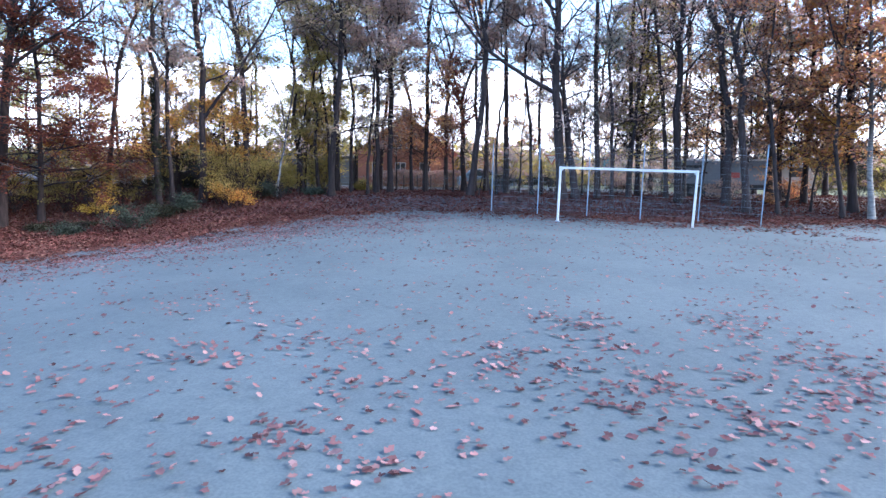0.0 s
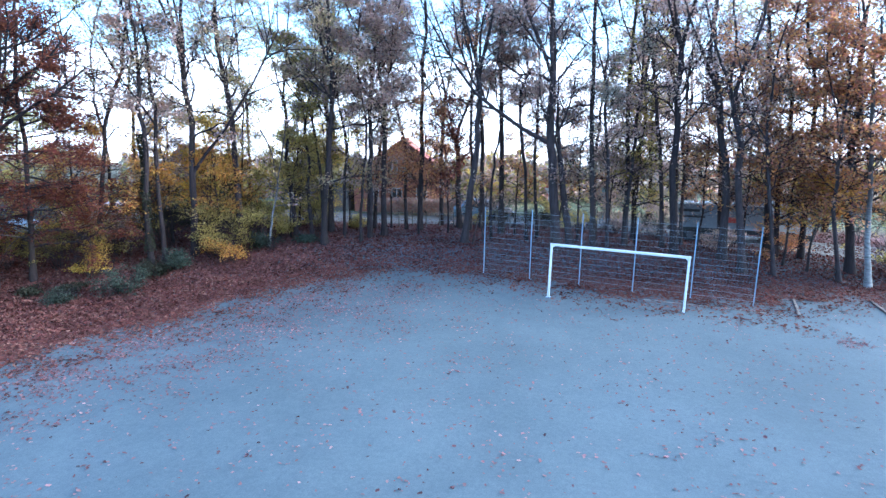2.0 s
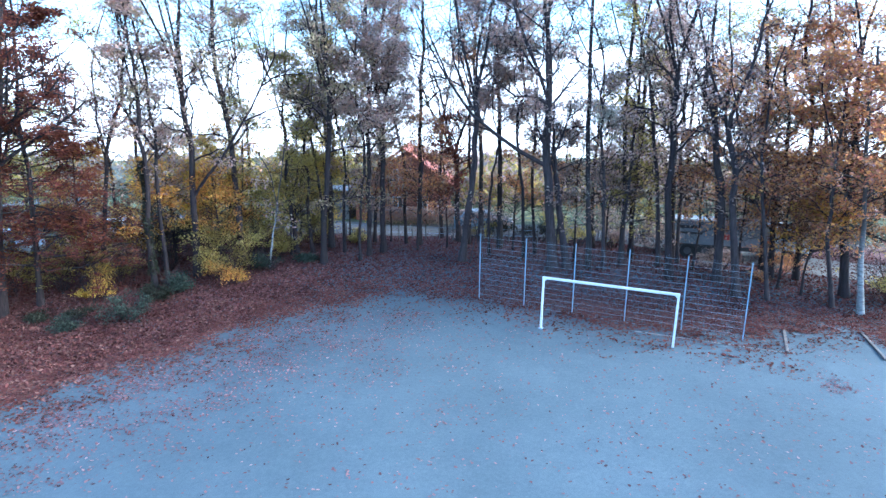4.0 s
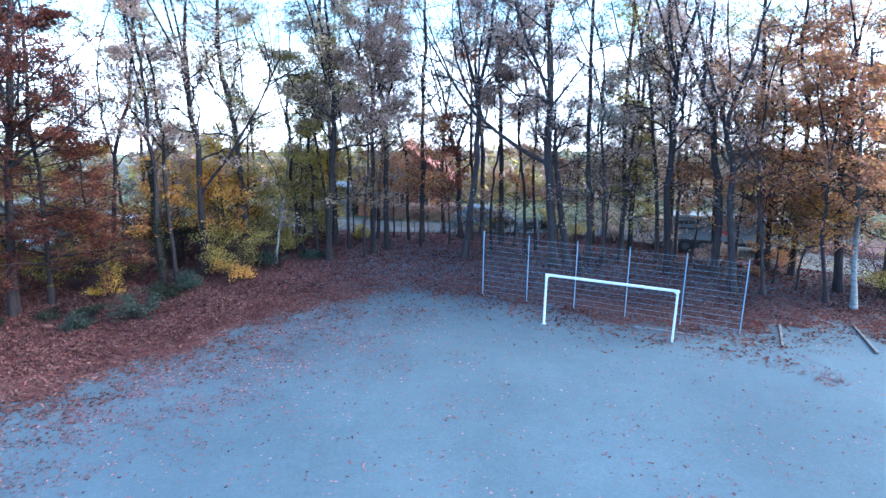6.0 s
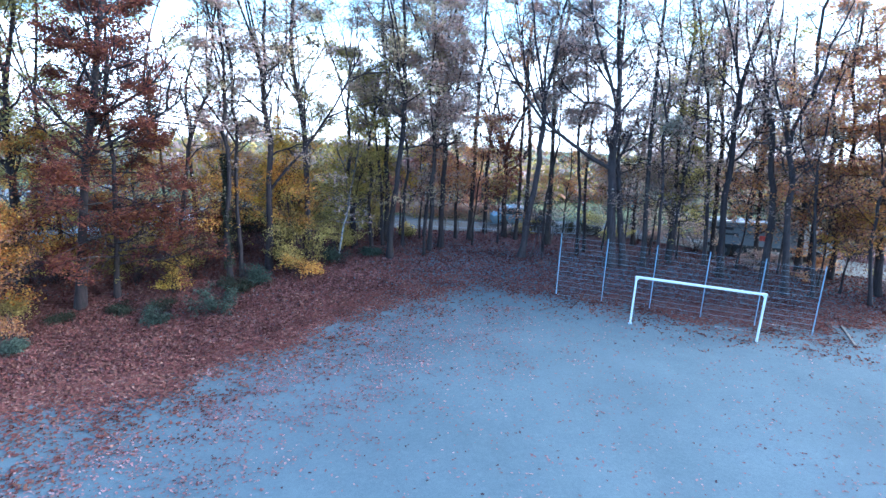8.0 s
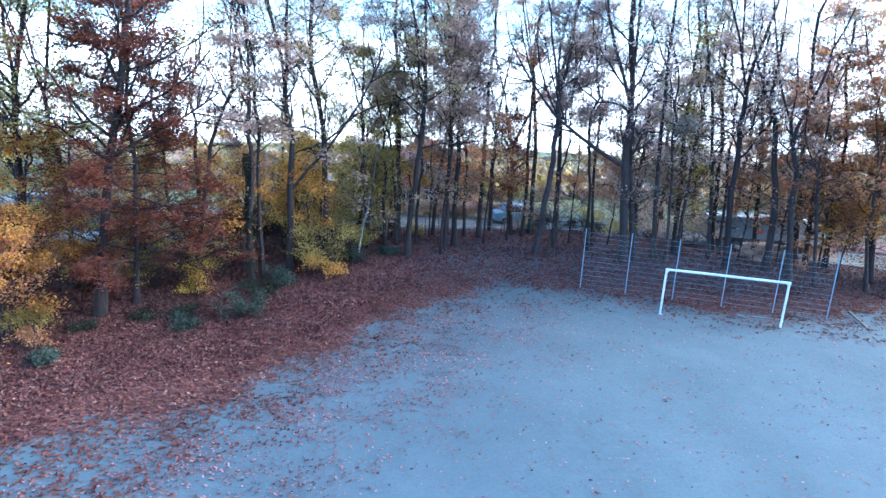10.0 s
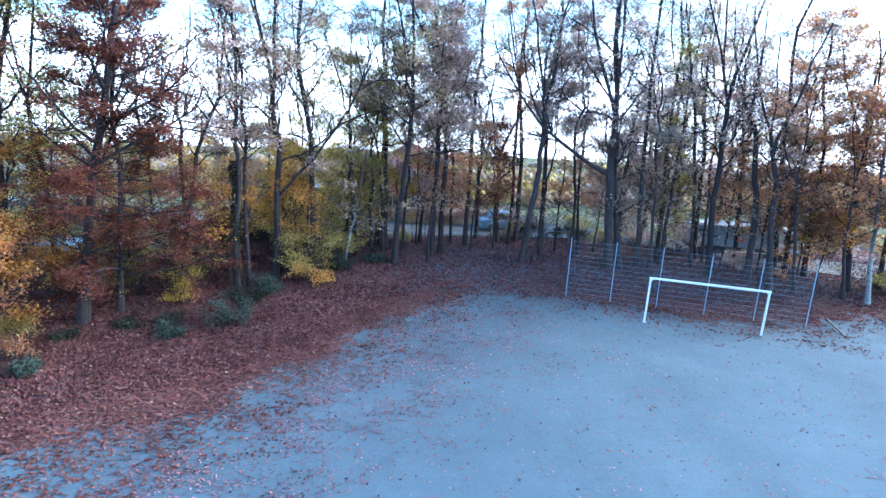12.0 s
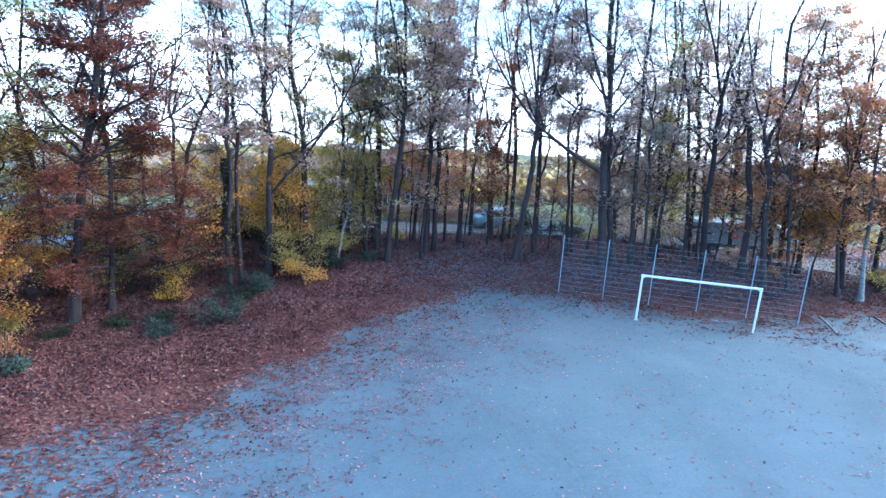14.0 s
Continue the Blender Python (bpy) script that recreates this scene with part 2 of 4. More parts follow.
def litter(x, y):
    """How thickly the fallen leaves lie, 0 to 1."""
    x, y = np.asarray(x, float), np.asarray(y, float)
    before = np.interp(x, [-14, -6, 0, 8], [7.5, 6.0, 4.0, 2.8])
    beyond = np.interp(x, [-14, -6, 0, 8], [3.2, 2.6, 1.8, 1.3])
    d = edge_way(x, y)
    return smoothstep(-1, 1, np.where(d < 0, d / before, d / beyond))


def ground_sheet():
    dense_x, dense_y = np.arange(-30, 30.01, 0.4), np.arange(-6, 48.01, 0.4)
    far = np.array([3, 8, 18, 40, 90, 200, 450, 1000, 2400.0])
    xs = np.concatenate([-30 - far[::-1], dense_x, 30 + far])
    ys = np.concatenate([-6 - far[::-1], dense_y, 48 + far])
    X, Y = np.meshgrid(xs, ys)
    V = np.stack([X, Y, height(X, Y)], -1).reshape(-1, 3)
    w, hgt = len(xs), len(ys)
    i = (np.arange(hgt - 1)[:, None] * w + np.arange(w - 1)[None, :]).ravel()
    F = np.stack([i, i + 1, i + w + 1, i + w], -1)
    m, n, l, p = nodes("sandy_ground")
    cover = n.new("ShaderNodeAttribute")
    cover.attribute_name = "leaf_cover"
    sand = mixed(n, l, 0.4, ramp(n, l, noise_at(n, l, 0.22, 5), [(0.3, (0.056, 0.076, 0.086)), (0.7, (0.092, 0.118, 0.131))]),
                 ramp(n, l, noise_at(n, l, 9, 6), [(0.3, (0.056, 0.075, 0.085)), (0.75, (0.093, 0.118, 0.131))]))
    grit = ramp(n, l, noise_at(n, l, 38, 5), [(0.32, (0.84, 0.84, 0.85)), (0.62, (1.07, 1.07, 1.06))])
    scuffs = ramp(n, l, noise_at(n, l, 1.7, 7), [(0.35, (0.95, 0.95, 0.96)), (0.65, (1.045, 1.04, 1.04))])
    sand = mixed(n, l, 1.0, mixed(n, l, 1.0, sand, grit, "MULTIPLY"), scuffs, "MULTIPLY")
    vor = n.new("ShaderNodeTexVoronoi")
    vor.inputs["Scale"].default_value = 13
    geo = n.new("ShaderNodeNewGeometry")
    l.new(geo.outputs["Position"], vor.inputs["Vector"])
    sep = n.new("ShaderNodeSeparateColor")
    l.new(vor.outputs["Color"], sep.inputs["Color"])
    leaf = ramp(n, l, sep.outputs["Red"], [(0.0, (0.026, 0.011, 0.010)), (0.35, (0.075, 0.028, 0.025)), (0.7, (0.115, 0.044, 0.038)), (1.0, (0.18, 0.084, 0.070))])
    # a leaf covers its cell where the cover is thick enough
    less = n.new("ShaderNodeMath")
    less.operation = "LESS_THAN"
    l.new(sep.outputs["Green"], less.inputs[0])
    l.new(cover.outputs["Fac"], less.inputs[1])
    grass = n.new("ShaderNodeAttribute")
    grass.attribute_name = "grass_cover"
    green = ramp(n, l, noise_at(n, l, 3, 6), [(0.3, (0.05, 0.06, 0.025)), (0.7, (0.13, 0.13, 0.06))])
    l.new(mixed(n, l, grass.outputs["Fac"], mixed(n, l, less.outputs[0], sand, leaf), green), p.inputs["Base Color"])
    p.inputs["Roughness"].default_value = 0.9
    p.inputs["Specular IOR Level"].default_value = 0.25
    bumped(n, l, p, noise_at(n, l, 30, 6), 0.15, 0.01)
    me = mesh_np("ground", V, F, m, True)
    rest = me.attributes.new("grass_cover", "FLOAT", "POINT")
    rest.data.foreach_set("value", np.clip((V[:, 1] - 38.5) / 4 + np.clip((-V[:, 0] - 24) / 6, 0, 1) + smoothstep(-14.5, -16.5, V[:, 0]) * smoothstep(26.8, 28.2, V[:, 1]), 0, 1).astype(np.float32))
    at = me.attributes.new("leaf_cover", "FLOAT", "POINT")
    cov = litter(V[:, 0], V[:, 1])
    at.data.foreach_set("value", (smoothstep(0.62, 1.0, cov) * (0.97 - 0.4 * smoothstep(-9, -2, V[:, 0]) * smoothstep(37, 32, V[:, 1]))).astype(np.float32))
    return tagged(new("ground", me), "bare grey sand pitch running into leaf-covered woodland floor", "ground", kind="structure")


ground_sheet()


def leaf_mesh(name, place, size, rng, mat, flat=0.35):
    """Folded pointed leaves at the given places (n, 3); flat: how far they tip."""
    n = len(place)
    a = rng.uniform(0, 2 * np.pi, n)
    tip = rng.normal(0, flat, (n, 2))
    u = np.stack([np.cos(a), np.sin(a), tip[:, 0]], -1)
    v = np.stack([-np.sin(a), np.cos(a), tip[:, 1]], -1)
    u /= np.linalg.norm(u, axis=1)[:, None]
    v /= np.linalg.norm(v, axis=1)[:, None]
    s = (size * rng.uniform(0.6, 1.3, n))[:, None]
    up = np.array([0, 0, 1.0]) * s * rng.uniform(0.05, 0.25, n)[:, None]
    V = np.stack([place - u * s * 0.5, place + v * s * 0.36 + up, place + u * s * 0.5, place - v * s * 0.36 + up], 1).reshape(-1, 3)
    i = np.arange(n)[:, None] * 4
    F = np.concatenate([i + [0, 2, 1], i + [0, 3, 2]])
    return mesh_np(name, V, F, mat)


def lobed_leaves(name, place, size, rng, mat):
    """Curled lobed leaves, each eight points round a midrib."""
    n = len(place)
    ring = np.array([(-0.5, 0.0), (-0.18, 0.3), (-0.02, 0.2), (0.2, 0.34), (0.5, 0.0), (0.2, -0.34), (-0.02, -0.2), (-0.18, -0.3)])
    ring = ring[None] * (1 + rng.normal(0, 0.14, (n, 8, 1)))
    a = rng.uniform(0, 2 * np.pi, n)
    s = size * rng.uniform(0.55, 1.35, n)
    curl = rng.uniform(-0.2, 0.6, n)
    x = ring[..., 0] * np.cos(a)[:, None] - ring[..., 1] * np.sin(a)[:, None]
    y = ring[..., 0] * np.sin(a)[:, None] + ring[..., 1] * np.cos(a)[:, None]
    z = abs(curl)[:, None] * (ring[..., 1] ** 2 * 2.2 + ring[..., 0] ** 2 * rng.uniform(0, 0.9, n)[:, None]) + rng.normal(0, 0.04, (n, 8))
    tip = rng.normal(0, 0.16, (n, 2))
    z += tip[:, :1] * x + tip[:, 1:] * y
    z -= z.min(axis=1)[:, None]
    R = np.stack([x, y, z], -1) * s[:, None, None] + place[:, None]
    C = R.mean(axis=1, keepdims=True) - np.array([0, 0, 0.06]) * s[:, None, None]
    V = np.concatenate([R, C], 1).reshape(-1, 3)
    i = np.arange(n)[:, None] * 9
    F = np.concatenate([i + [k, (k + 1) % 8, 8] for k in range(8)])
    return mesh_np(name, V, F, mat)


# drifts of leaves on the pitch: place, width, thickness
HEAPS = [(14.03, 20.07, 0.45, 0.8), (4.16, 8.74, 0.45, 0.6), (4.33, 7.42, 0.5, 0.45), (4.66, 6.33, 0.4, 0.75),
         (4.44, 5.78, 0.4, 0.5), (4.51, 4.96, 0.3, 0.55), (6.29, 8.37, 0.6, 0.4), (6.42, 8.87, 0.5, 0.45),
         (5.37, 5.74, 0.4, 0.5), (5.43, 5.24, 0.35, 0.4), (6.43, 6.82, 0.6, 0.45), (6.3, 7.4, 0.5, 0.4),
         (5.98, 5.65, 0.5, 0.45), (3.03, 7.2, 0.4, 0.35), (2.81, 6.22, 0.3, 0.55), (1.14, 6.88, 0.5, 0.3),
         (2.24, 5.87, 0.3, 0.35), (1.58, 6.3, 0.5, 0.3), (1.44, 4.89, 0.22, 0.55), (1.94, 4.81, 0.2, 0.5),
         (2.47, 4.67, 0.2, 0.4), (0.37, 4.18, 0.25, 0.4), (-0.29, 4.84, 0.35, 0.3), (5.68, 6.98, 0.5, 0.35),
         (2.93, 4.97, 0.15, 0.3)]


def fallen_leaves():
    rng = np.random.default_rng(5)
    # woodland floor: curled leaves in front, plainer ones farther in
    n = 560000
    x, y = rng.uniform(-27, 24, n), rng.uniform(7, 41, n)
    cov = litter(x, y)
    patch = np.clip(0.62 + 0.42 * lumps(x, y, 2.1, 3.0) + 0.4 * lumps(x, y, 5.1, 1.0), 0.12, 1.3)
    chance = np.clip(cov ** 0.85 * (patch + (1 - patch) * smoothstep(0.45, 0.9, cov)), 0, 1) * np.interp(y, [10, 22, 29, 34, 41], [0.85, 0.68, 0.36, 0.2, 0.08])
    keep = rng.uniform(0, 1, n) < chance * smoothstep(0.0, 0.05, cov)
    x, y, cov = x[keep], y[keep], cov[keep]
    P = np.stack([x, y, height(x, y) + 0.01 + rng.uniform(0, 0.05, len(x)) * cov], -1)
    near = y < np.interp(x, EDGE_X, EDGE_Y) + 3.5
    tagged(new("fallen_leaves", lobed_leaves("fallen_leaves", P[near], 0.115, rng, LITTER)),
           "curled dry red-brown leaves thinning out over sand", "leaves", kind="stuff")
    tagged(new("leaf_carpet", leaf_mesh("leaf_carpet", P[~near], 0.12, rng, LITTER, 0.55)),
           "thick carpet of dry red-brown fallen leaves under trees", "leaves", kind="stuff")
    # leaves blown over the pitch, in drifts
    n = 150000
    x, y = rng.uniform(-16, 18, n), rng.uniform(0.5, 25, n)
    drift = np.clip(0.5 + 0.9 * lumps(x, y, 1.6, 3.0) + 0.6 * lumps(x, y, 3.7, 1.0), 0, 1) ** 2
    near = smoothstep(11.0, 7.0, y)
    heap = np.zeros(n)
    for hx, hy, wide, much in HEAPS:
        heap = np.maximum(heap, much * np.exp(-((x - hx) ** 2 + (y - hy) ** 2 * 0.8) / wide ** 2))
    dens = 0.034 + 0.06 * drift + near * (0.03 + 0.1 * drift) + heap * (0.75 + 0.8 * drift)
    tail = smoothstep(-13.0, -3.0, edge_way(x, y)) * smoothstep(4.0, -5.0, x)
    dens = dens + tail * (0.3 + 0.6 * drift)
    keep = rng.uniform(0, 1, n) < dens * (1 - litter(x, y))
    x, y = x[keep], y[keep]
    P = np.stack([x, y, height(x, y) + 0.008 + rng.uniform(0, 0.015, len(x))], -1)
    tagged(new("scattered_leaves", lobed_leaves("scattered_leaves", P, 0.079, rng, BLOWN)),
           "single dry brown leaves blown over bare sand", "leaves", kind="stuff")


fallen_leaves()


# ---- trees ----
class Wood:
    """Collects tapered tubes and the tips of twigs."""

    def __init__(self, seed):
        self.rng = np.random.default_rng(seed)
        self.v, self.f, self.count, self.tips = [], [], 0, []

    def tube(self, pts, radii, sides):
        pts, radii = np.asarray(pts, float), np.asarray(radii, float)
        d = np.gradient(pts, axis=0)
        d /= np.linalg.norm(d, axis=1)[:, None] + 1e-9
        ref = np.array([1.0, 0.13, 0.07])
        a = np.cross(d, ref)
        a /= np.linalg.norm(a, axis=1)[:, None] + 1e-9
        b = np.cross(d, a)
        ang = np.arange(sides) * 2 * np.pi / sides
        ring = pts[:, None] + radii[:, None, None] * (a[:, None] * np.cos(ang)[None, :, None] + b[:, None] * np.sin(ang)[None, :, None])
        k = len(pts)
        i = self.count + np.arange(k - 1)[:, None] * sides + np.arange(sides)[None]
        j = self.count + np.arange(k - 1)[:, None] * sides + (np.arange(sides)[None] + 1) % sides
        self.f.append(np.stack([i, j, j + sides, i + sides], -1).reshape(-1, 4))
        self.v.append(ring.reshape(-1, 3))
        self.count += k * sides

    def path(self, start, way, length, steps, bend, lift):
        """A wandering line: bend: how crooked, lift: how it turns up (or down) on the way."""
        pts, p, w = [np.array(start, float)], np.array(start, float), np.array(way, float)
        for _ in range(steps):
            w = w + self.rng.normal(0, bend, 3) + np.array([0, 0, lift])
            w /= np.linalg.norm(w)
            p = p + w * length / steps
            pts.append(p)
        return np.array(pts), w

    def limb(self, start, way, length, r, level, crook, lift, kids):
        """A limb with side branches down to the twigs; the twigs' points carry leaves."""
        steps = 6 if level == 0 else 3 if level == 1 else 1
        pts, w = self.path(start, way, length, steps, crook, lift)
        self.tube(pts, np.linspace(r, max(0.006, r * 0.3), len(pts)), 6 if r > 0.05 else 4 if r > 0.02 else 3)
        if level >= 2:
            self.tips.append(np.stack([pts[0] * 0.5 + pts[1] * 0.5, pts[1]]))
            return
        if level == 1:
            self.tips.append(pts[-2:])
        for _ in range(kids[level]):
            f = self.rng.uniform(0.22, 1.0)
            k = f * (len(pts) - 1)
            i = min(int(k), len(pts) - 2)
            q = pts[i] + (pts[i + 1] - pts[i]) * (k - i)
            along = pts[i + 1] - pts[i]
            along /= np.linalg.norm(along)
            side = np.cross(along, self.rng.normal(0, 1, 3))
            side /= np.linalg.norm(side) + 1e-9
            way2 = along * self.rng.uniform(0.5, 0.9) + side * self.rng.uniform(0.5, 0.9)
            self.limb(q, way2, length * self.rng.uniform(0.35, 0.6) * (1.15 - 0.5 * f), r * (0.62 - 0.28 * f), level + 1, crook * 1.1, lift * 0.7, kids)

    def wood_mesh(self, name, mat):
        return mesh_np(name, np.concatenate(self.v), np.concatenate(self.f), mat, True)

    def crown_mesh(self, name, per_tip, spread, size, mat, low=-99.0, flat=0.6, clump=0.55, layer=1.3):
        pts = np.concatenate(self.tips)
        pts = pts[pts[:, 2] > low]
        n = int(len(pts) * per_tip)
        # leaves gather in clumps: only the twigs in some pockets of the crown carry them
        a, b, c = self.rng.uniform(0, 6.28, 3)
        x, y, z = pts.T
        pocket = np.sin(2.1 * x + a + 1.2 * np.sin(1.7 * z + b)) + np.sin(2.3 * y + b + 1.1 * np.sin(1.9 * x + c)) + layer * np.sin(3.4 * z + c + np.sin(1.5 * x))
        pts = pts[pocket >= np.quantile(pocket, 1 - clump)]
        base = pts[self.rng.integers(0, len(pts), n)]
        P = base + self.rng.normal(0, spread, (n, 3)) * np.array([1, 1, 0.45])
        return leaf_mesh(name, P, size, self.rng, mat, flat)


def tree(name, label, x, y, lean, r, tall, seed, bark_mat, leaf_mat, first=5.0, limbs=14, reach=3.0, rise=0.55, kids=(5, 4),
         leaves=3.0, spread=0.22, size=0.16, crook=0.16, lift=0.06, bow=0.0, forks=0, fork_at=0.55, special=(), low_leaves=None, flat=0.6, taper=0.35, narrow=0.4, clump=0.5, layer=1.3, sprigs=6):
    """A tree at x, y. lean: metres sideways per metre of height; first: where its branches begin; reach: length of the
    lowest limbs; rise: how steeply they leave the trunk; forks: stems into which the trunk splits at fork_at of its height;
    sprigs: thin low branches; special: limbs of their own as (height, direction x y z, length, radius, lift)."""
    w = Wood(seed)
    z0 = float(height(x, y))
    ob = thing(name, pose(x, y, z0 - 0.05), label, "tree", "trees at the edge of the wood")
    steps = 12
    cut = tall * (fork_at if forks else 1.0)
    zs = np.linspace(0, cut, steps)
    wob = np.cumsum(w.rng.normal(0, 0.085, (steps, 2)), axis=0) * (zs / tall)[:, None] * 3.0 * min(1.0, tall / 16)
    trunk = np.stack([lean * zs + bow * np.sin(np.pi * zs / tall) + wob[:, 0], 0.3 * wob[:, 1], zs], -1)
    rad = r * (1 - (1 - taper) * zs / tall)
    rad[0] *= 1.45
    rad[1] *= 1.06
    w.tube(trunk, rad, 9)
    stems = [(trunk, rad)]
    for k in range(forks):
        a = 2 * np.pi * k / forks + w.rng.uniform(-0.5, 0.5)
        splay = 0.06 if k == 0 else 0.3
        way = np.array([splay * np.cos(a) + lean, 0.7 * splay * np.sin(a), 1.0])
        pts, _ = w.path(trunk[-1], way, (tall - cut) * w.rng.uniform(0.85, 1.1), 7, 0.11, 0.05)
        rr = np.linspace(rad[-1] * (0.85 if k == 0 else 0.55), 0.03, len(pts))
        w.tube(pts, rr, 7)
        stems.append((pts, rr))
    for k in range(limbs):
        h = first + (tall - first) * (k + w.rng.uniform(0.2, 0.8)) / limbs
        if h > cut and forks:
            pts, rr = stems[1 + k % forks]
            f = (h - cut) / (tall - cut)
        else:
            pts, rr = stems[0]
            f = h / cut
        q = min(f, 0.98) * (len(pts) - 1)
        i = int(q)
        p = pts[i] + (pts[min(i + 1, len(pts) - 1)] - pts[i]) * (q - i)
        a = k * 2.4 + w.rng.uniform(-0.4, 0.4)
        up = rise + w.rng.uniform(-0.15, 0.2)
        length = reach * (1.0 - narrow * (h - first) / max(tall - first, 1)) * w.rng.uniform(0.75, 1.2)
        w.limb(p, (np.cos(a), np.sin(a), up), length, min(rr[i] * 0.42, 0.02 + 0.015 * length), 0, crook, lift, kids)
    for k in range(sprigs):
        h = w.rng.uniform(1.6, max(2.4, min(first + 2.5, 0.6 * tall)))
        i = min(int(np.searchsorted(zs, h)), steps - 1)
        a = w.rng.uniform(0, 2 * np.pi)
        w.limb(trunk[i], (np.cos(a), np.sin(a), w.rng.uniform(-0.1, 0.7)), w.rng.uniform(0.8, 2.3), w.rng.uniform(0.012, 0.026), 1, 0.22, 0.03, (0, 6))
    for h, way, length, lr, lf in special:
        i = int(np.argmin(abs(trunk[:, 2] - h)))
        w.limb(trunk[i], way, length, lr, 0, 0.10, lf, (7, 4))
    part("trunk", w.wood_mesh("trunk", bark_mat), None, ob)
    if leaves > 0:
        part("crown", w.crown_mesh("crown", leaves, spread, size, leaf_mat, -99 if low_leaves is None else low_leaves, flat, clump, layer), None, ob)
    return ob


# the wood, from the west to the east
OAKISH = dict(first=5.8, limbs=26, reach=3.2, rise=0.75, kids=(7, 5), leaves=5.6, size=0.135, spread=0.26, clump=0.62, crook=0.24, forks=3, fork_at=0.5)
SLIM = dict(first=6.2, limbs=20, reach=2.2, rise=0.85, kids=(6, 4), leaves=5.0, size=0.135, spread=0.26, clump=0.6, crook=0.25, forks=2, fork_at=0.55)
PINE = dict(first=8.0, limbs=16, reach=2.6, rise=0.35, kids=(6, 4), leaves=4.6, spread=0.18, size=0.12, crook=0.22, clump=0.6)


def ivy_sleeve(host, tall, wide, seed):
    rng = np.random.default_rng(seed)
    n = 2600
    a, z = rng.uniform(0, 2 * np.pi, n), rng.uniform(0.1, 1, n) ** 0.9 * tall
    r = wide * (0.45 + 0.55 * rng.uniform(0, 1, n)) * (1.15 - 0.4 * z / tall) * (1 + 0.35 * np.sin(2.2 * z))
    P = np.stack([r * np.cos(a), r * np.sin(a), z], -1)
    part("ivy", leaf_mesh("ivy", P, 0.12, rng, IVY, 0.9), None, host, "dark evergreen ivy leaves")


def wood_edge():
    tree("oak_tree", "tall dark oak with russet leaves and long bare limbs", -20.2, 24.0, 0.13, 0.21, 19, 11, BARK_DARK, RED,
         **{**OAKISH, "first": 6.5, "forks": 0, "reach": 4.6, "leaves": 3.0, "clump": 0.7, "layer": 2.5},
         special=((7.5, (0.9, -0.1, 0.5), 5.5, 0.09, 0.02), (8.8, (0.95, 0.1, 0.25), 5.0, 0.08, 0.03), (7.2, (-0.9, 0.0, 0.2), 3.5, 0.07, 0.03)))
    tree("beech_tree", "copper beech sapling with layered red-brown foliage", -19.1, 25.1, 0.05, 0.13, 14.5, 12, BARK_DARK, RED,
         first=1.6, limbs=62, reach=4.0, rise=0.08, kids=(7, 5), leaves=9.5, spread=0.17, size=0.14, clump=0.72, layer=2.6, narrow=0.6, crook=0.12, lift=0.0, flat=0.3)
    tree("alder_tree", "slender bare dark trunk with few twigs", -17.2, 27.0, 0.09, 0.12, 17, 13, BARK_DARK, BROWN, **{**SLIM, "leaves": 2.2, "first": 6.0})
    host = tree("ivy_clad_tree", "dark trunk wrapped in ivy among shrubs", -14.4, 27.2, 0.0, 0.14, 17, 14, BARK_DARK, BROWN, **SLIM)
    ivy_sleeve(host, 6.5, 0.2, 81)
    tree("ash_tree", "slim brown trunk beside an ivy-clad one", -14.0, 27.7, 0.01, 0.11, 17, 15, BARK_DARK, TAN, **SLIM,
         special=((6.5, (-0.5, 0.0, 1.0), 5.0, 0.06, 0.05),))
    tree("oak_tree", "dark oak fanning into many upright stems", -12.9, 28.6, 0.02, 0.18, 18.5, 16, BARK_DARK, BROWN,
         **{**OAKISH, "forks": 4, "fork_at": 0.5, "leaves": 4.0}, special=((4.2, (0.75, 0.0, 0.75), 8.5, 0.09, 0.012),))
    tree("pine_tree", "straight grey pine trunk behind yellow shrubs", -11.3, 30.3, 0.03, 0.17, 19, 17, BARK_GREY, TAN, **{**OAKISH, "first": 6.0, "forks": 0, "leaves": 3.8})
    tree("birch_tree", "small leaning white birch trunk with dark limbs", -9.5, 30.0, 0.10, 0.06, 7.0, 18, BARK_BIRCH, BROWN,
         first=3.2, limbs=9, reach=2.2, rise=0.7, kids=(4, 3), leaves=1.0, forks=2, fork_at=0.5)
    for x, y, lean, r, tall, seed, mat in ((-9.2, 33.0, -0.05, 0.13, 14, 21, BROWN), (-8.2, 33.0, -0.06, 0.11, 12, 22, OLIVE),
                                           (-7.6, 33.4, -0.08, 0.1, 12, 23, OLIVE), (-6.4, 33.4, 0.0, 0.1, 13, 24, BROWN),
                                           (-4.9, 31.6, -0.01, 0.085, 12, 25, BROWN), (-3.3, 36.3, -0.05, 0.11, 14, 26, BROWN),
                                           (0.6, 36.9, -0.01, 0.12, 18, 27, COPPER), (2.1, 34.0, -0.02, 0.085, 12, 28, BROWN),
                                           (4.1, 33.5, -0.05, 0.1, 16.5, 29, BROWN), (4.7, 34.6, -0.06, 0.1, 16, 30, BROWN)):
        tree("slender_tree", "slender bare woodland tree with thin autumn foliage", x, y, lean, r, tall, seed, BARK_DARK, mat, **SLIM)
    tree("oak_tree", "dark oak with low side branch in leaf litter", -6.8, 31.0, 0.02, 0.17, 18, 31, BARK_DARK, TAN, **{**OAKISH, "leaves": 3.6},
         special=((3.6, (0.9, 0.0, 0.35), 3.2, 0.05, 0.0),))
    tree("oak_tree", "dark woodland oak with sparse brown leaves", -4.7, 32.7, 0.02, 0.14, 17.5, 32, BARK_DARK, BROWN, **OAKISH)
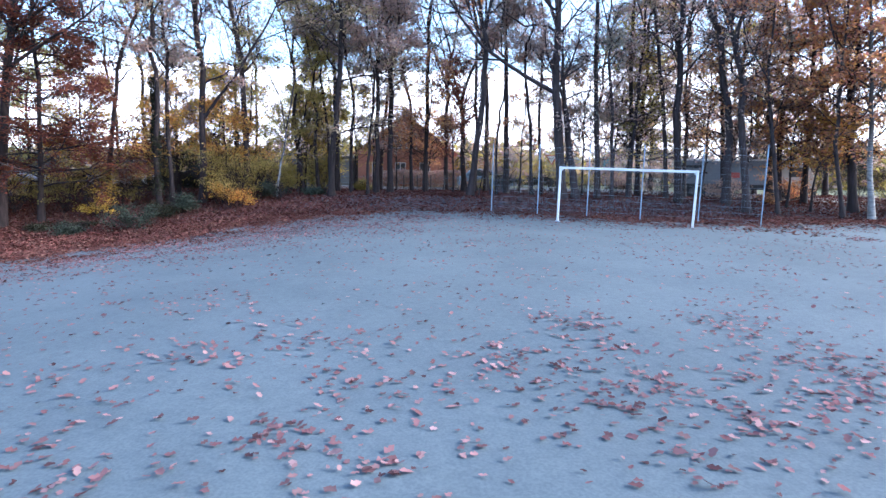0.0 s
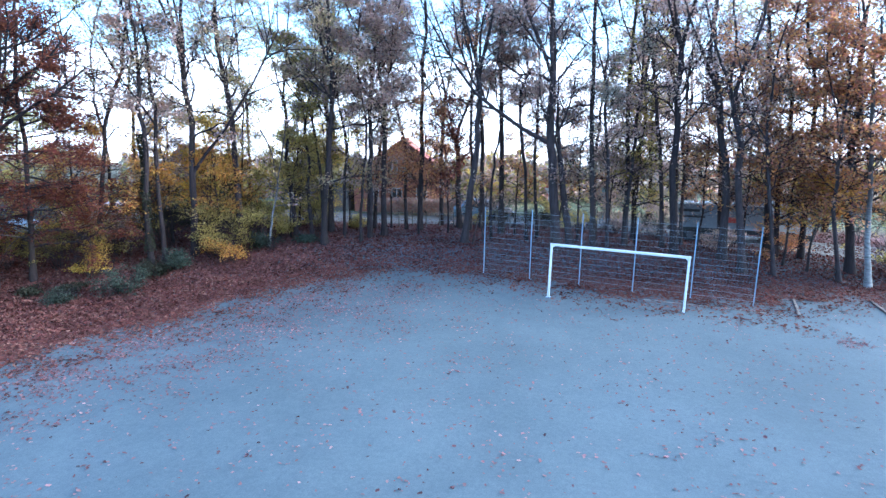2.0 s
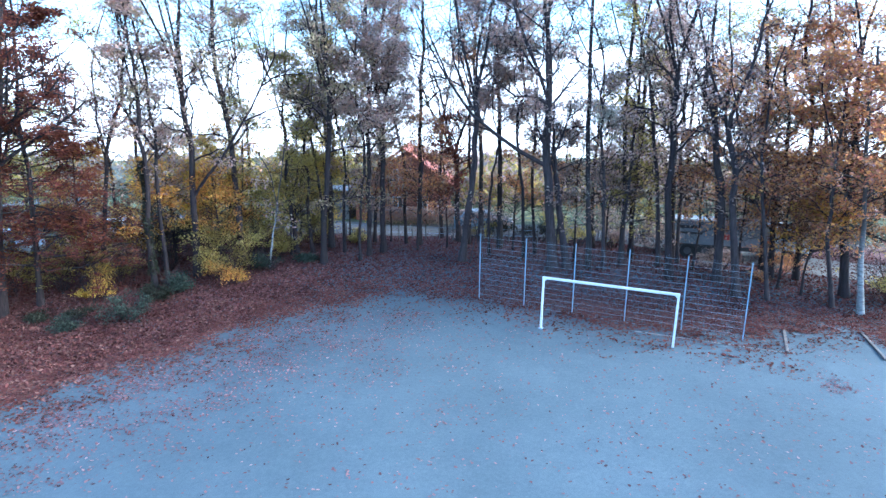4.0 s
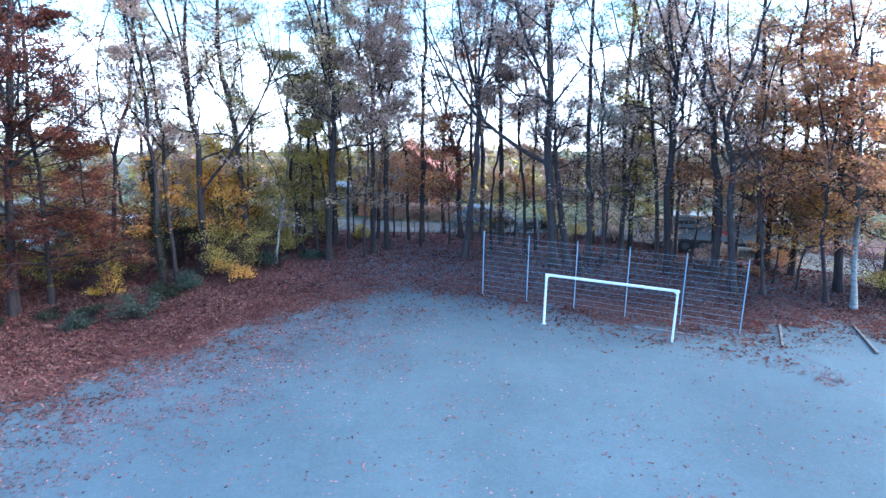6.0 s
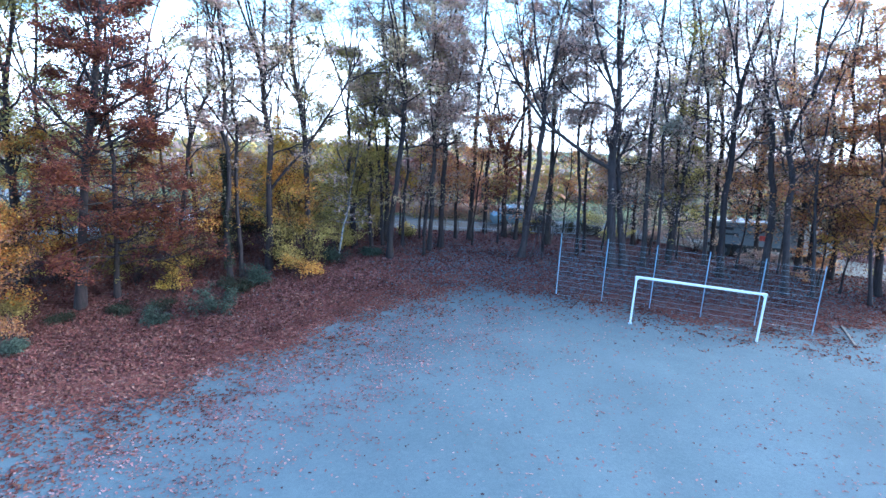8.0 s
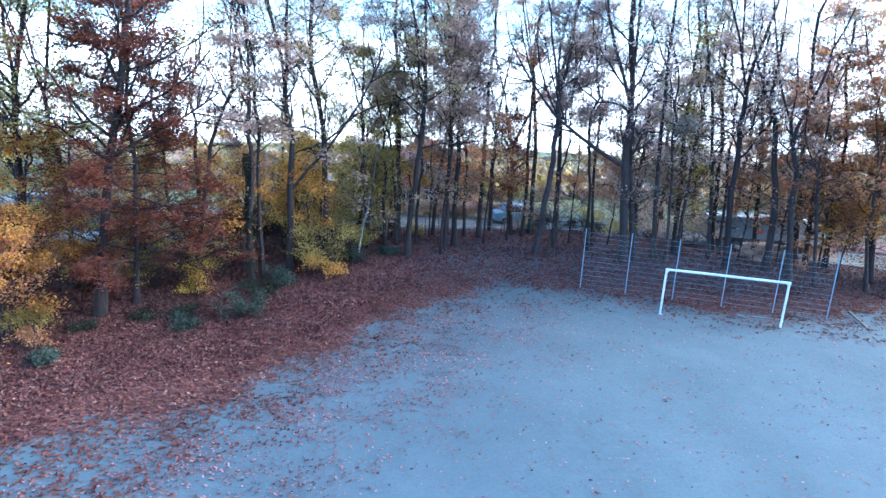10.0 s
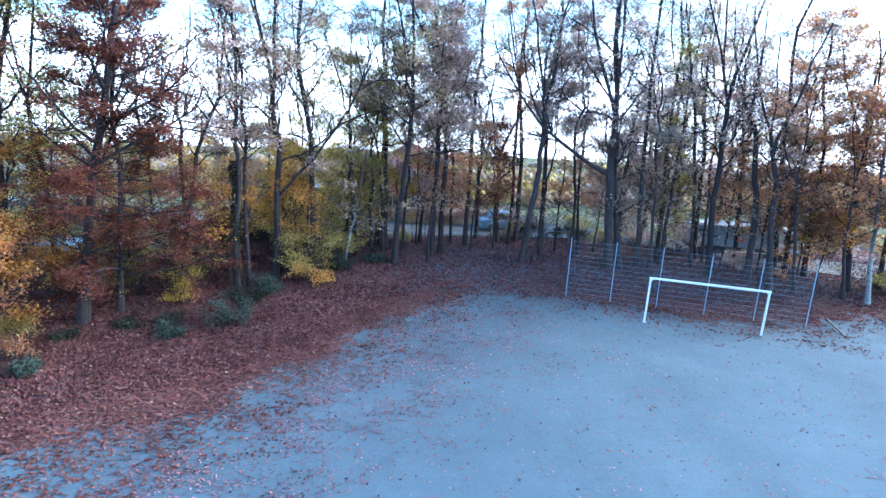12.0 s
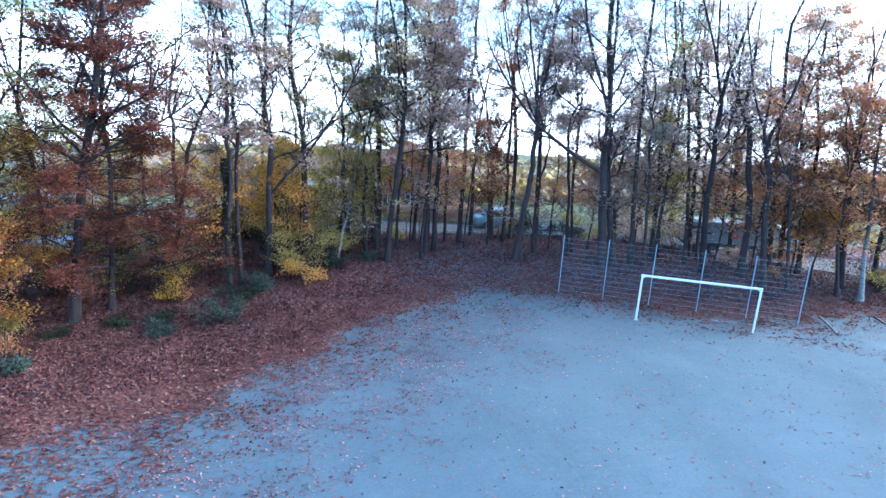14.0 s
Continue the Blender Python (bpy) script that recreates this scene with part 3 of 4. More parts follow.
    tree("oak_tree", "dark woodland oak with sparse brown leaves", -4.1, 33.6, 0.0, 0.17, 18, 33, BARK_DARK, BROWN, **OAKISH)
    tree("forked_tree", "dark tree with bare forked crown", -1.4, 38.5, -0.07, 0.15, 13, 34, BARK_DARK, BROWN, **{**OAKISH, "leaves": 0.9})
    tree("forked_tree", "dark tree with bare forked crown", -0.1, 37.5, -0.07, 0.185, 12, 35, BARK_DARK, BROWN, **{**OAKISH, "leaves": 0.8, "first": 4.0, "fork_at": 0.45})
    tree("pine_tree", "pine with grey-green crown high above bare trunk", -2.4, 36.0, 0.02, 0.15, 18.5, 36, BARK_PINE, NEEDLE, **PINE)
    tree("pine_tree", "pine with grey-green crown high above bare trunk", -7.6, 34.5, 0.02, 0.16, 18, 37, BARK_PINE, NEEDLE, **PINE)
    tree("leaning_oak", "leaning oak trunk standing in fallen leaves", 0.7, 32.3, 0.09, 0.19, 17.5, 38, BARK_GREY, BROWN, **{**OAKISH, "leaves": 2.4, "first": 9.5},
         special=((8.0, (-0.7, 0.0, 0.8), 6.0, 0.07, 0.02),))
    tree("pine_tree", "tall pine with dark tufted crown", 2.6, 36.0, -0.01, 0.17, 19, 39, BARK_PINE, NEEDLE, **{**PINE, "first": 7.0})
    tree("dead_sapling", "thin pale dead stem leaning between trunks", 1.9, 31.9, -0.25, 0.05, 2.8, 75, BARK_GREY, BROWN, first=2.0, limbs=2, reach=0.8, kids=(1, 1), leaves=0)
    tree("dead_sapling", "thin pale dead stem leaning between trunks", 1.2, 31.9, 0.12, 0.045, 2.6, 76, BARK_GREY, BROWN, first=1.8, limbs=2, reach=0.8, kids=(1, 1), leaves=0)
    # the great oak behind the goal
    tree("oak_tree", "great twin-stemmed oak with long crooked limb", 5.6, 31.3, -0.03, 0.26, 19, 40, BARK_GREY, BROWN,
         **{**OAKISH, "forks": 4, "fork_at": 0.45, "first": 8.0, "reach": 3.6, "leaves": 3.6, "limbs": 34},
         special=((5.6, (-0.9, -0.05, 0.45), 9.5, 0.12, 0.14), (5.5, (0.6, 0.0, 0.8), 3.0, 0.09, 0.1)))
    tree("oak_tree", "lower second stem leaning on a great oak", 6.35, 31.5, -0.1, 0.21, 9, 41, BARK_GREY, BROWN,
         **{**SLIM, "first": 5.0, "leaves": 1.0})
    tree("pine_tree", "pine with blue-green tufts behind goal fence", 7.5, 31.8, -0.05, 0.14, 20, 42, BARK_PINE, NEEDLE, **{**PINE, "first": 6.0, "reach": 2.2})
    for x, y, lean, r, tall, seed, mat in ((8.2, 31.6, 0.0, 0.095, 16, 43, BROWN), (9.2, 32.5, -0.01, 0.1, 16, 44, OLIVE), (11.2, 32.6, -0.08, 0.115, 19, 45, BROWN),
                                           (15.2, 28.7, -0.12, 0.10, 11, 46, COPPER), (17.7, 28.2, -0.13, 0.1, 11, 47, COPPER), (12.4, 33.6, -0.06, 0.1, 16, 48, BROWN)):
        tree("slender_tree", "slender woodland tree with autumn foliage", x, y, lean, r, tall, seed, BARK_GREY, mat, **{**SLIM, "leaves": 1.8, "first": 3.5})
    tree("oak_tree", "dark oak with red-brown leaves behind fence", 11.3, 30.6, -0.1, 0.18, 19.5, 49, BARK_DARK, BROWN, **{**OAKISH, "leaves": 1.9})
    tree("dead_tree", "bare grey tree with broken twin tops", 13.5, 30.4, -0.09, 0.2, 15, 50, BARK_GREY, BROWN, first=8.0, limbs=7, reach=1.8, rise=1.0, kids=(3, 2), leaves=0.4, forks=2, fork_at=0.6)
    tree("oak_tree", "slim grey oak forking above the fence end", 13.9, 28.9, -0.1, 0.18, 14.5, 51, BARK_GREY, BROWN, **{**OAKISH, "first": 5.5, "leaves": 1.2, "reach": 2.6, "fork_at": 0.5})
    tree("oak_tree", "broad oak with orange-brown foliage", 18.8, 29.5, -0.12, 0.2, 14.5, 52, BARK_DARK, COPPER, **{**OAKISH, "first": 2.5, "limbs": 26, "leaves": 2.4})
    tree("birch_tree", "white birch trunk leaning at the sand edge", 18.5, 27.5, -0.15, 0.12, 11, 53, BARK_BIRCH, COPPER, first=4.2, limbs=22, reach=2.8, rise=0.5, kids=(6, 5), leaves=5.0, clump=0.7)
    for x, y, tall, seed, mat in ((16.2, 31.2, 12, 54, COPPER), (20.9, 29.8, 13, 55, RED), (17.4, 31.2, 14, 56, COPPER), (22.5, 28.8, 12, 57, COPPER),
                                  (14.3, 33.2, 13, 58, BROWN), (10.2, 35.2, 13, 59, OLIVE), (8.2, 36.8, 10, 60, BROWN)):
        tree("beech_tree", "young beech full of orange and brown leaves", x, y, -0.04, 0.14, tall, seed, BARK_DARK, mat,
             first=1.8, limbs=30, reach=3.3, rise=0.35, kids=(7, 5), leaves=1.5 if mat in (BROWN, OLIVE) else 4.6, layer=2.0, spread=0.22, size=0.14, crook=0.15)
    tree("pine_tree", "tall pine rising over orange beeches", 22.4, 28.6, -0.06, 0.18, 16, 61, BARK_PINE, NEEDLE, **{**PINE, "first": 7.5})
    tree("pine_tree", "pine with tufted crown among oaks", 16.3, 32.4, -0.05, 0.16, 17, 62, BARK_PINE, NEEDLE, **{**PINE, "first": 6.5})
    tree("oak_tree", "tall olive-leaved oak at the clearing's edge", -24.3, 25.6, 0.06, 0.2, 18.5, 72, BARK_DARK, OLIVE, **{**OAKISH, "first": 5.0, "reach": 4.8, "leaves": 8.0, "limbs": 34})
    tree("pine_tree", "tall pine with dense grey-green crown", 1.3, 37.8, 0.0, 0.16, 20, 73, BARK_PINE, NEEDLE, **{**PINE, "first": 9.0})
    tree("oak_tree", "tall oak with thin orange crown by sand edge", 23.8, 30.2, -0.06, 0.19, 17, 74, BARK_DARK, COPPER, **{**OAKISH, "first": 5.0, "reach": 3.8, "leaves": 3.0})
    tree("pine_tree", "slim pine with open grey-green crown behind fence", 9.4, 33.4, -0.04, 0.13, 20, 79, BARK_PINE, NEEDLE, **{**PINE, "first": 7.5})
    tree("oak_tree", "tall oak with thin lilac-brown crown", 12.3, 34.4, -0.06, 0.15, 20.5, 80, BARK_DARK, BROWN, **{**OAKISH, "first": 7.0})
    tree("oak_tree", "slim oak with hanging olive foliage at clearing edge", -22.7, 26.4, 0.03, 0.11, 18, 85, BARK_DARK, OLIVE, **{**OAKISH, "first": 5.5, "reach": 3.6, "limbs": 22, "leaves": 5.5, "rise": 0.4})
    # yellow and olive trees in front of the left-hand wood and behind it
    for x, y, tall, seed, mat in ((-23.5, 24.5, 7.5, 63, AMBER), (-25.0, 27.0, 9.0, 64, OLIVE), (-21.5, 31.0, 6.0, 65, AMBER), (-17.0, 33.0, 6.8, 66, YELLOW), (-13.5, 33.5, 6.6, 67, YELLOW),
                                  (-10.2, 36.0, 6.5, 68, OLIVE), (-10.6, 38.2, 5.0, 69, GOLD), (-26, 32, 9, 70, OLIVE), (-23.2, 22.0, 5.0, 71, COPPER), (-22.4, 21.2, 4.2, 77, AMBER), (-3.4, 43.6, 4.6, 78, COPPER)):
        tree("maple_tree", "low spreading tree with " + {YELLOW: "bright yellow", AMBER: "amber and russet", GOLD: "golden yellow", OLIVE: "olive-green", COPPER: "copper-orange", BROWN: "brown"}[mat] + " autumn leaves", x, y, 0.0, 0.09, tall, seed, BARK_DARK, mat,
             first=0.8, limbs=22, reach=2.8, rise=0.45, kids=(7, 5), leaves=4.0, spread=0.22, size=0.13, clump=0.5)

    rng = np.random.default_rng(31)
    for k in range(6):
        x, y = -22 + 3.3 * k + rng.uniform(-0.7, 0.7), rng.uniform(33.5, 37.4)
        if -9.5 < x < -1.5:
            y = rng.uniform(35.6, 36.8)
        tree("slender_tree", "tall thin tree in the second rank of the wood", x, y, rng.uniform(-0.06, 0.06), rng.uniform(0.08, 0.13), rng.uniform(13, 17), 500 + k, BARK_DARK,
             (BROWN, OLIVE, BROWN, COPPER)[k % 4], **{**SLIM, "limbs": 20, "reach": 2.4, "kids": (5, 4), "leaves": 1.4, "first": 6.5, "size": 0.15})

    # young trees between the trunks
    for k, (x, y, tall, mat) in enumerate(((-15.4, 30.6, 8.0, BROWN), (-11.9, 31.6, 8.5, OLIVE), (-9.9, 34.6, 9.0, GOLD), (-8.0, 35.4, 8.0, OLIVE), (-5.6, 35.6, 8.5, BROWN),
                                           (-2.2, 34.4, 7.5, COPPER), (3.4, 35.4, 8.0, COPPER), (6.9, 33.8, 8.0, BROWN), (-13.0, 30.4, 6.5, GOLD), (12.8, 32.2, 7.5, COPPER), (16.1, 30.0, 4.6, COPPER), (16.9, 29.4, 3.8, YELLOW), (-15.2, 28.4, 5.5, YELLOW), (-12.1, 29.6, 5.0, YELLOW), (10.0, 33.8, 8.0, OLIVE), (14.8, 31.6, 8.5, BROWN),
                                           (-7.0, 36.4, 7.0, GOLD), (-4.4, 36.8, 6.5, COPPER), (-0.6, 35.6, 7.5, RED), (5.9, 35.2, 7.0, COPPER), (-9.2, 32.2, 5.5, OLIVE), (8.6, 34.4, 7.5, BROWN))):
        tree("young_tree", "young tree with thin autumn foliage between trunks", x, y, 0.02, 0.06, tall, 600 + k, BARK_DARK, mat,
             first=1.8, limbs=24, reach=1.9, rise=0.6, kids=(6, 4), leaves=2.4, spread=0.2, size=0.13, clump=0.6)


wood_edge()


# ---- shrubs and low plants ----
def shrub(name, label, x, y, wide, tall, seed, mat, stems=20, leaves=7.5, size=0.09, bark_mat=None):
    w = Wood(seed)
    ob = thing(name, pose(x, y, float(height(x, y)) - 0.03), label, "shrub", "shrubs along the wood")
    for k in range(stems):
        a = w.rng.uniform(0, 2 * np.pi)
        s = w.rng.uniform(0, 0.3) * wide
        out = w.rng.uniform(0.2, 1.0) * wide / max(tall, 0.3)
        w.limb((s * np.cos(a), s * np.sin(a), 0), (out * np.cos(a), out * np.sin(a), 1.0), tall * w.rng.uniform(0.6, 1.15), 0.014, 1, 0.2, 0.02, (0, 6))
    part("stem", w.wood_mesh("stem", bark_mat or BARK_DARK), None, ob)
    part("foliage", w.crown_mesh("foliage", leaves, 0.15, size, mat, clump=0.42), None, ob)
    return ob


for k, (x, y, wide, tall, mat, label) in enumerate((
        (-10.8, 28.1, 1.5, 1.3, YELLOW, "bright yellow shrub beside birch trunk"), (-11.6, 28.4, 1.4, 1.7, OLIVE, "olive-yellow shrub at edge of wood"),
        (-12.6, 29.2, 1.3, 2.2, OLIVE, "tall olive shrub among trunks"), (-9.2, 29.7, 0.9, 1.0, BLUEGREEN, "low grey-green shrub in fallen leaves"),
        (-13.9, 24.5, 1.2, 1.0, BLUEGREEN, "low grey-green shrub spreading over leaves"), (-16.0, 23.3, 0.9, 0.6, BLUEGREEN, "small grey-green plant in fallen leaves"),
        (-19.9, 19.4, 0.8, 0.5, BLUEGREEN, "small grey-green plant in fallen leaves"), (-16.6, 25.8, 0.9, 1.5, GOLD, "yellow-green young shrub below trees"),
        (-13.0, 27.0, 0.9, 0.9, BLUEGREEN, "grey-green shrub below ivy-clad trunks"), (-17.4, 28.5, 1.6, 2.0, BROWN, "brownish undergrowth below trees"),
        (-15.2, 29.6, 1.6, 2.3, IVY, "dark evergreen shrub between trunks"), (-13.2, 31.2, 1.5, 1.9, OLIVE, "olive undergrowth behind yellow shrub"),
        (-21.4, 26.0, 1.4, 1.7, OLIVE, "green undergrowth at edge of wood"), (-20.9, 20.6, 0.9, 1.0, COPPER, "copper-leaved young beech shrub"),
        (-21.4, 21.4, 1.0, 1.3, OLIVE, "dark green low shrub in fallen leaves"), (-7.9, 31.4, 1.1, 0.5, BLUEGREEN, "low grey-green shrub below oak"),
        # four low dark plants, added to imitate the deep shade under the left-hand trees
        (-18.2, 24.2, 1.5, 0.3, IVY, "low dark leaves standing in for shade below beech"), (-16.6, 24.7, 1.4, 0.3, IVY, "low dark leaves standing in for shade below beech"),
        (-13.7, 26.6, 1.1, 0.7, IVY, "low dark leaves standing in for shade round tree foot"), (-20.4, 22.8, 1.5, 0.3, IVY, "low dark leaves standing in for shade below oak"), (2.2, 39.6, 1.7, 2.0, BROWN, "brown undergrowth beside the road"), (6.0, 39.4, 1.7, 1.9, OLIVE, "olive undergrowth beside the road"),
        (8.6, 38.6, 1.6, 1.8, BROWN, "brown undergrowth behind great oak"), (0.2, 38.4, 1.0, 0.7, BROWN, "brown undergrowth beside roadside fence"),
        (-22.6, 26.0, 1.6, 2.2, GOLD, "yellow shrub at edge of wood"),
        (-16.4, 27.4, 1.5, 1.9, OLIVE, "olive undergrowth between dark trunks"), (-18.8, 26.4, 1.3, 1.8, OLIVE, "green undergrowth below beech"),
        (-20.6, 29.6, 1.8, 2.4, GOLD, "tall yellow undergrowth behind oak"), (-18.6, 31.2, 1.8, 2.4, OLIVE, "tall olive undergrowth behind trees"),
        (-16.6, 32.0, 1.8, 2.3, IVY, "dark evergreen undergrowth behind trees"), (-24.4, 29.4, 1.8, 2.0, OLIVE, "olive undergrowth beside parked car"),
        (-14.6, 34.2, 1.8, 2.2, GOLD, "yellow undergrowth behind ivy-clad trees"), (-23.0, 33.0, 1.8, 2.0, COPPER, "copper undergrowth behind yellow trees"),
        (-10.6, 29.6, 1.3, 1.7, OLIVE, "olive shrub behind yellow shrub"), (-8.4, 34.6, 1.6, 1.8, OLIVE, "olive undergrowth between slender trunks"),
        (-6.6, 36.6, 1.2, 0.8, OLIVE, "olive undergrowth before roadside fence"), (11.2, 38.6, 1.8, 1.6, BROWN, "brown undergrowth behind lorry"),
        (23.2, 28.8, 1.5, 1.7, OLIVE, "dark green undergrowth behind birch"), (16.6, 31.6, 1.3, 1.3, COPPER, "copper undergrowth before lorry"), (20.4, 37.0, 1.8, 2.6, IVY, "dark evergreen bush beyond the lorry cab"), (14.2, 32.4, 1.5, 1.0, BROWN, "low brown undergrowth before lorry"), (11.6, 35.8, 1.6, 1.6, BROWN, "brown undergrowth beside parked lorry"), (22.6, 36.2, 1.8, 1.9, IVY, "dark evergreen bush across the road"), (25.0, 35.0, 1.8, 1.6, OLIVE, "olive undergrowth along the road"), (3.0, 38.6, 1.8, 1.3, IVY, "dark green hedge bush by road"),
        (4.8, 38.2, 1.8, 1.3, IVY, "dark green hedge bush by road"), (1.4, 39.0, 1.5, 1.0, OLIVE, "green bush beside the road"),
        (7.2, 37.0, 1.6, 1.2, OLIVE, "green undergrowth behind oak"), (9.6, 37.2, 1.6, 1.2, BROWN, "brown undergrowth behind fence"),
        (22.0, 27.0, 1.2, 1.1, GOLD, "yellowing low shrub at sand edge"), (20.6, 29.0, 1.3, 1.6, OLIVE, "dark green shrub behind birch"),
        (-9.8, 31.6, 1.0, 1.2, OLIVE, "olive undergrowth between slender trunks"), (-11.6, 33.0, 1.6, 2.0, OLIVE, "olive undergrowth behind pine"))):
    shrub("shrub", label, x, y, wide, tall * (1.3 if tall > 1.55 else 1.0), 200 + k, mat)


# ---- goal ----
def goal():
    a, b = Vector((4.9, 23.75, 0)), Vector((9.66, 22.52, 0))
    d = (b - a).normalized()
    turn = math.degrees(math.atan2(d.y, d.x))
    w, hgt = (b - a).length, 2.1
    ob = thing("football_goal", pose(a.x, a.y, 0.01, 0, 1.1, turn), "white painted metal football goal without net on sand", "goal")
    z0 = 0.0
    for x in (0, w):
        part("post", boxed((x - 0.042, -0.042, z0), (x + 0.042, 0.042, hgt - 0.047), 0.012), WHITE_PAINT, ob)
    part("crossbar", boxed((-0.05, -0.045, hgt - 0.045), (w + 0.05, 0.045, hgt + 0.045), 0.012), WHITE_PAINT, ob)
    for x, s in ((0, 1), (w, -1)):
        part("corner_bracket", extruded([(x + s * 0.044, hgt - 0.05), (x + s * 0.13, hgt - 0.05), (x + s * 0.044, hgt - 0.136)], -0.012, 0.012), WHITE_PAINT, ob)
    for x in (0, w):
        part("foot_plate", boxed((x - 0.09, -0.09, -0.02), (x + 0.09, 0.09, 0.018), 0.005), ZINC, ob, "galvanised foot plate")


goal()


# ---- ball-stop fence ----
def fence():
    a, b = Vector((2.13, 27.12, 0)), Vector((12.45, 23.64, 0))
    d = (b - a).normalized()
    turn = math.degrees(math.atan2(d.y, d.x))
    step, tall = (b - a).length / 5, 3.1
    ob = thing("ball_stop_fence", pose(a.x, a.y, 0, 0, 0.5, turn), "tall galvanised wire-mesh fence behind football goal", "fence")
    for k in range(6):
        post = part("post", boxed((k * step - 0.021, -0.021, -0.1), (k * step + 0.021, 0.021, tall + 0.03), 0.005), ZINC, ob)
        cap = boxed((k * step - 0.034, -0.034, tall + 0.031), (k * step + 0.034, 0.034, tall + 0.05), 0.005)
        part("cap", cap, BLACK_PAINT, post)
    bm = bmesh.new()
    for k in range(13):
        z = 0.06 + k * 0.243
        for y in (-0.045, -0.032):
            box(bm, (0.035, y - 0.003, z - 0.003), (step - 0.035, y + 0.003, z + 0.003))
    for k in range(1, 22):
        x = 0.035 + (step - 0.07) * k / 22
        box(bm, (x - 0.0012, -0.0397, 0.03), (x + 0.0012, -0.0373, tall - 0.02))
    first = part("mesh_panel", bm, WIRE, ob)
    for k in range(1, 5):
        p = part("mesh_panel", first.data, WIRE, ob)
        p.location.x = k * step


fence()


# ---- kerb and beams ----
def stone_row(name, label, a, b, n, wide, tall, mat):
    a, b = Vector(a), Vector(b)
    d = b - a
    turn = math.degrees(math.atan2(d.y, d.x))
    ob = thing(name, pose(a.x, a.y, 0, 0, 0, turn), label, "kerb", kind="structure")
    step = d.length / n
    me = None
    for k in range(n):
        if me is None:
            bm = boxed((0.006, -wide / 2, -0.1), (step - 0.006, wide / 2, tall), 0.012)
            me = part("kerb_stone", bm, mat, ob).data
        else:
            p = part("kerb_stone", me, mat, ob)
            p.location.x = k * step
    return ob


stone_row("kerb", "low concrete kerb along the end of the pitch", (8.55, 23.94, 0), (13.5, 22.55, 0), 5, 0.07, 0.035, CONCRETE)


def beam(a, b, wide, tall, label):
    a, b = Vector(a), Vector(b)
    turn = math.degrees(math.atan2(b.y - a.y, b.x - a.x))
    ob = part("timber_edging", boxed((0, -wide / 2, -0.05), ((b - a).length, wide / 2, tall), 0.02), WOOD, None)
    ob.matrix_world = pose(a.x, a.y, 0, 0, 0, turn)
    tagged(ob, label, "edging")


beam((17.3, 25.1, 0), (16.7, 22.4, 0), 0.11, 0.07, "weathered timber edging of sand pit")
beam((14.4, 24.9, 0), (13.6, 22.6, 0), 0.11, 0.06, "weathered timber edging of sand pit")


# ---- road ----
def road():
    pts = [(-60, 45), (-12, 41.0), (-4, 40.2), (2, 41.3), (8, 41.8), (14, 37.4), (19, 33.6), (26, 31.2), (60, 24)]
    V, F = [], []
    xs = [p[0] for p in pts]
    ys = [p[1] for p in pts]
    X = np.linspace(-60, 60, 161)
    Y = np.interp(X, xs, ys)
    Y = np.convolve(np.pad(Y, 4, mode="edge"), np.ones(9) / 9, "valid")
    for x, y in zip(X, Y):
        for o in (-2.0, 2.4):
            V.append((x, y + o, float(height(x, y + o)) + 0.05))
    i = np.arange(160)[:, None] * 2
    F = np.concatenate([i + [0, 2, 3, 1]], 1)
    tagged(new("road", mesh_np("road", V, F, ASPHALT)), "pale grey village road behind the wood", "road", kind="structure")


road()


def wire_fence():
    """Low posts between the wood and the road."""
    ob = thing("paddock_fence", pose(0, 0, 0), "low wooden post fence along the road", "fence")
    me = None
    for k in range(22):
        x = -14 + k * 0.9
        y = 37.6 - 0.02 * x
        if me is None:
            p = part("post", rod(bmesh.new(), (0, 0, -0.2), (0, 0, 1.0), 0.04, 7), WOOD, ob)
            me = p.data
        else:
            p = part("post", me, WOOD, ob)
        p.location = (x, y, float(height(x, y)))
    for z in (0.45, 0.85):
        part("rail_wire", rod(bmesh.new(), (-14, 37.88, 0.5 + z), (4.9, 37.5, 0.5 + z), 0.008, 5), ZINC, ob)


wire_fence()


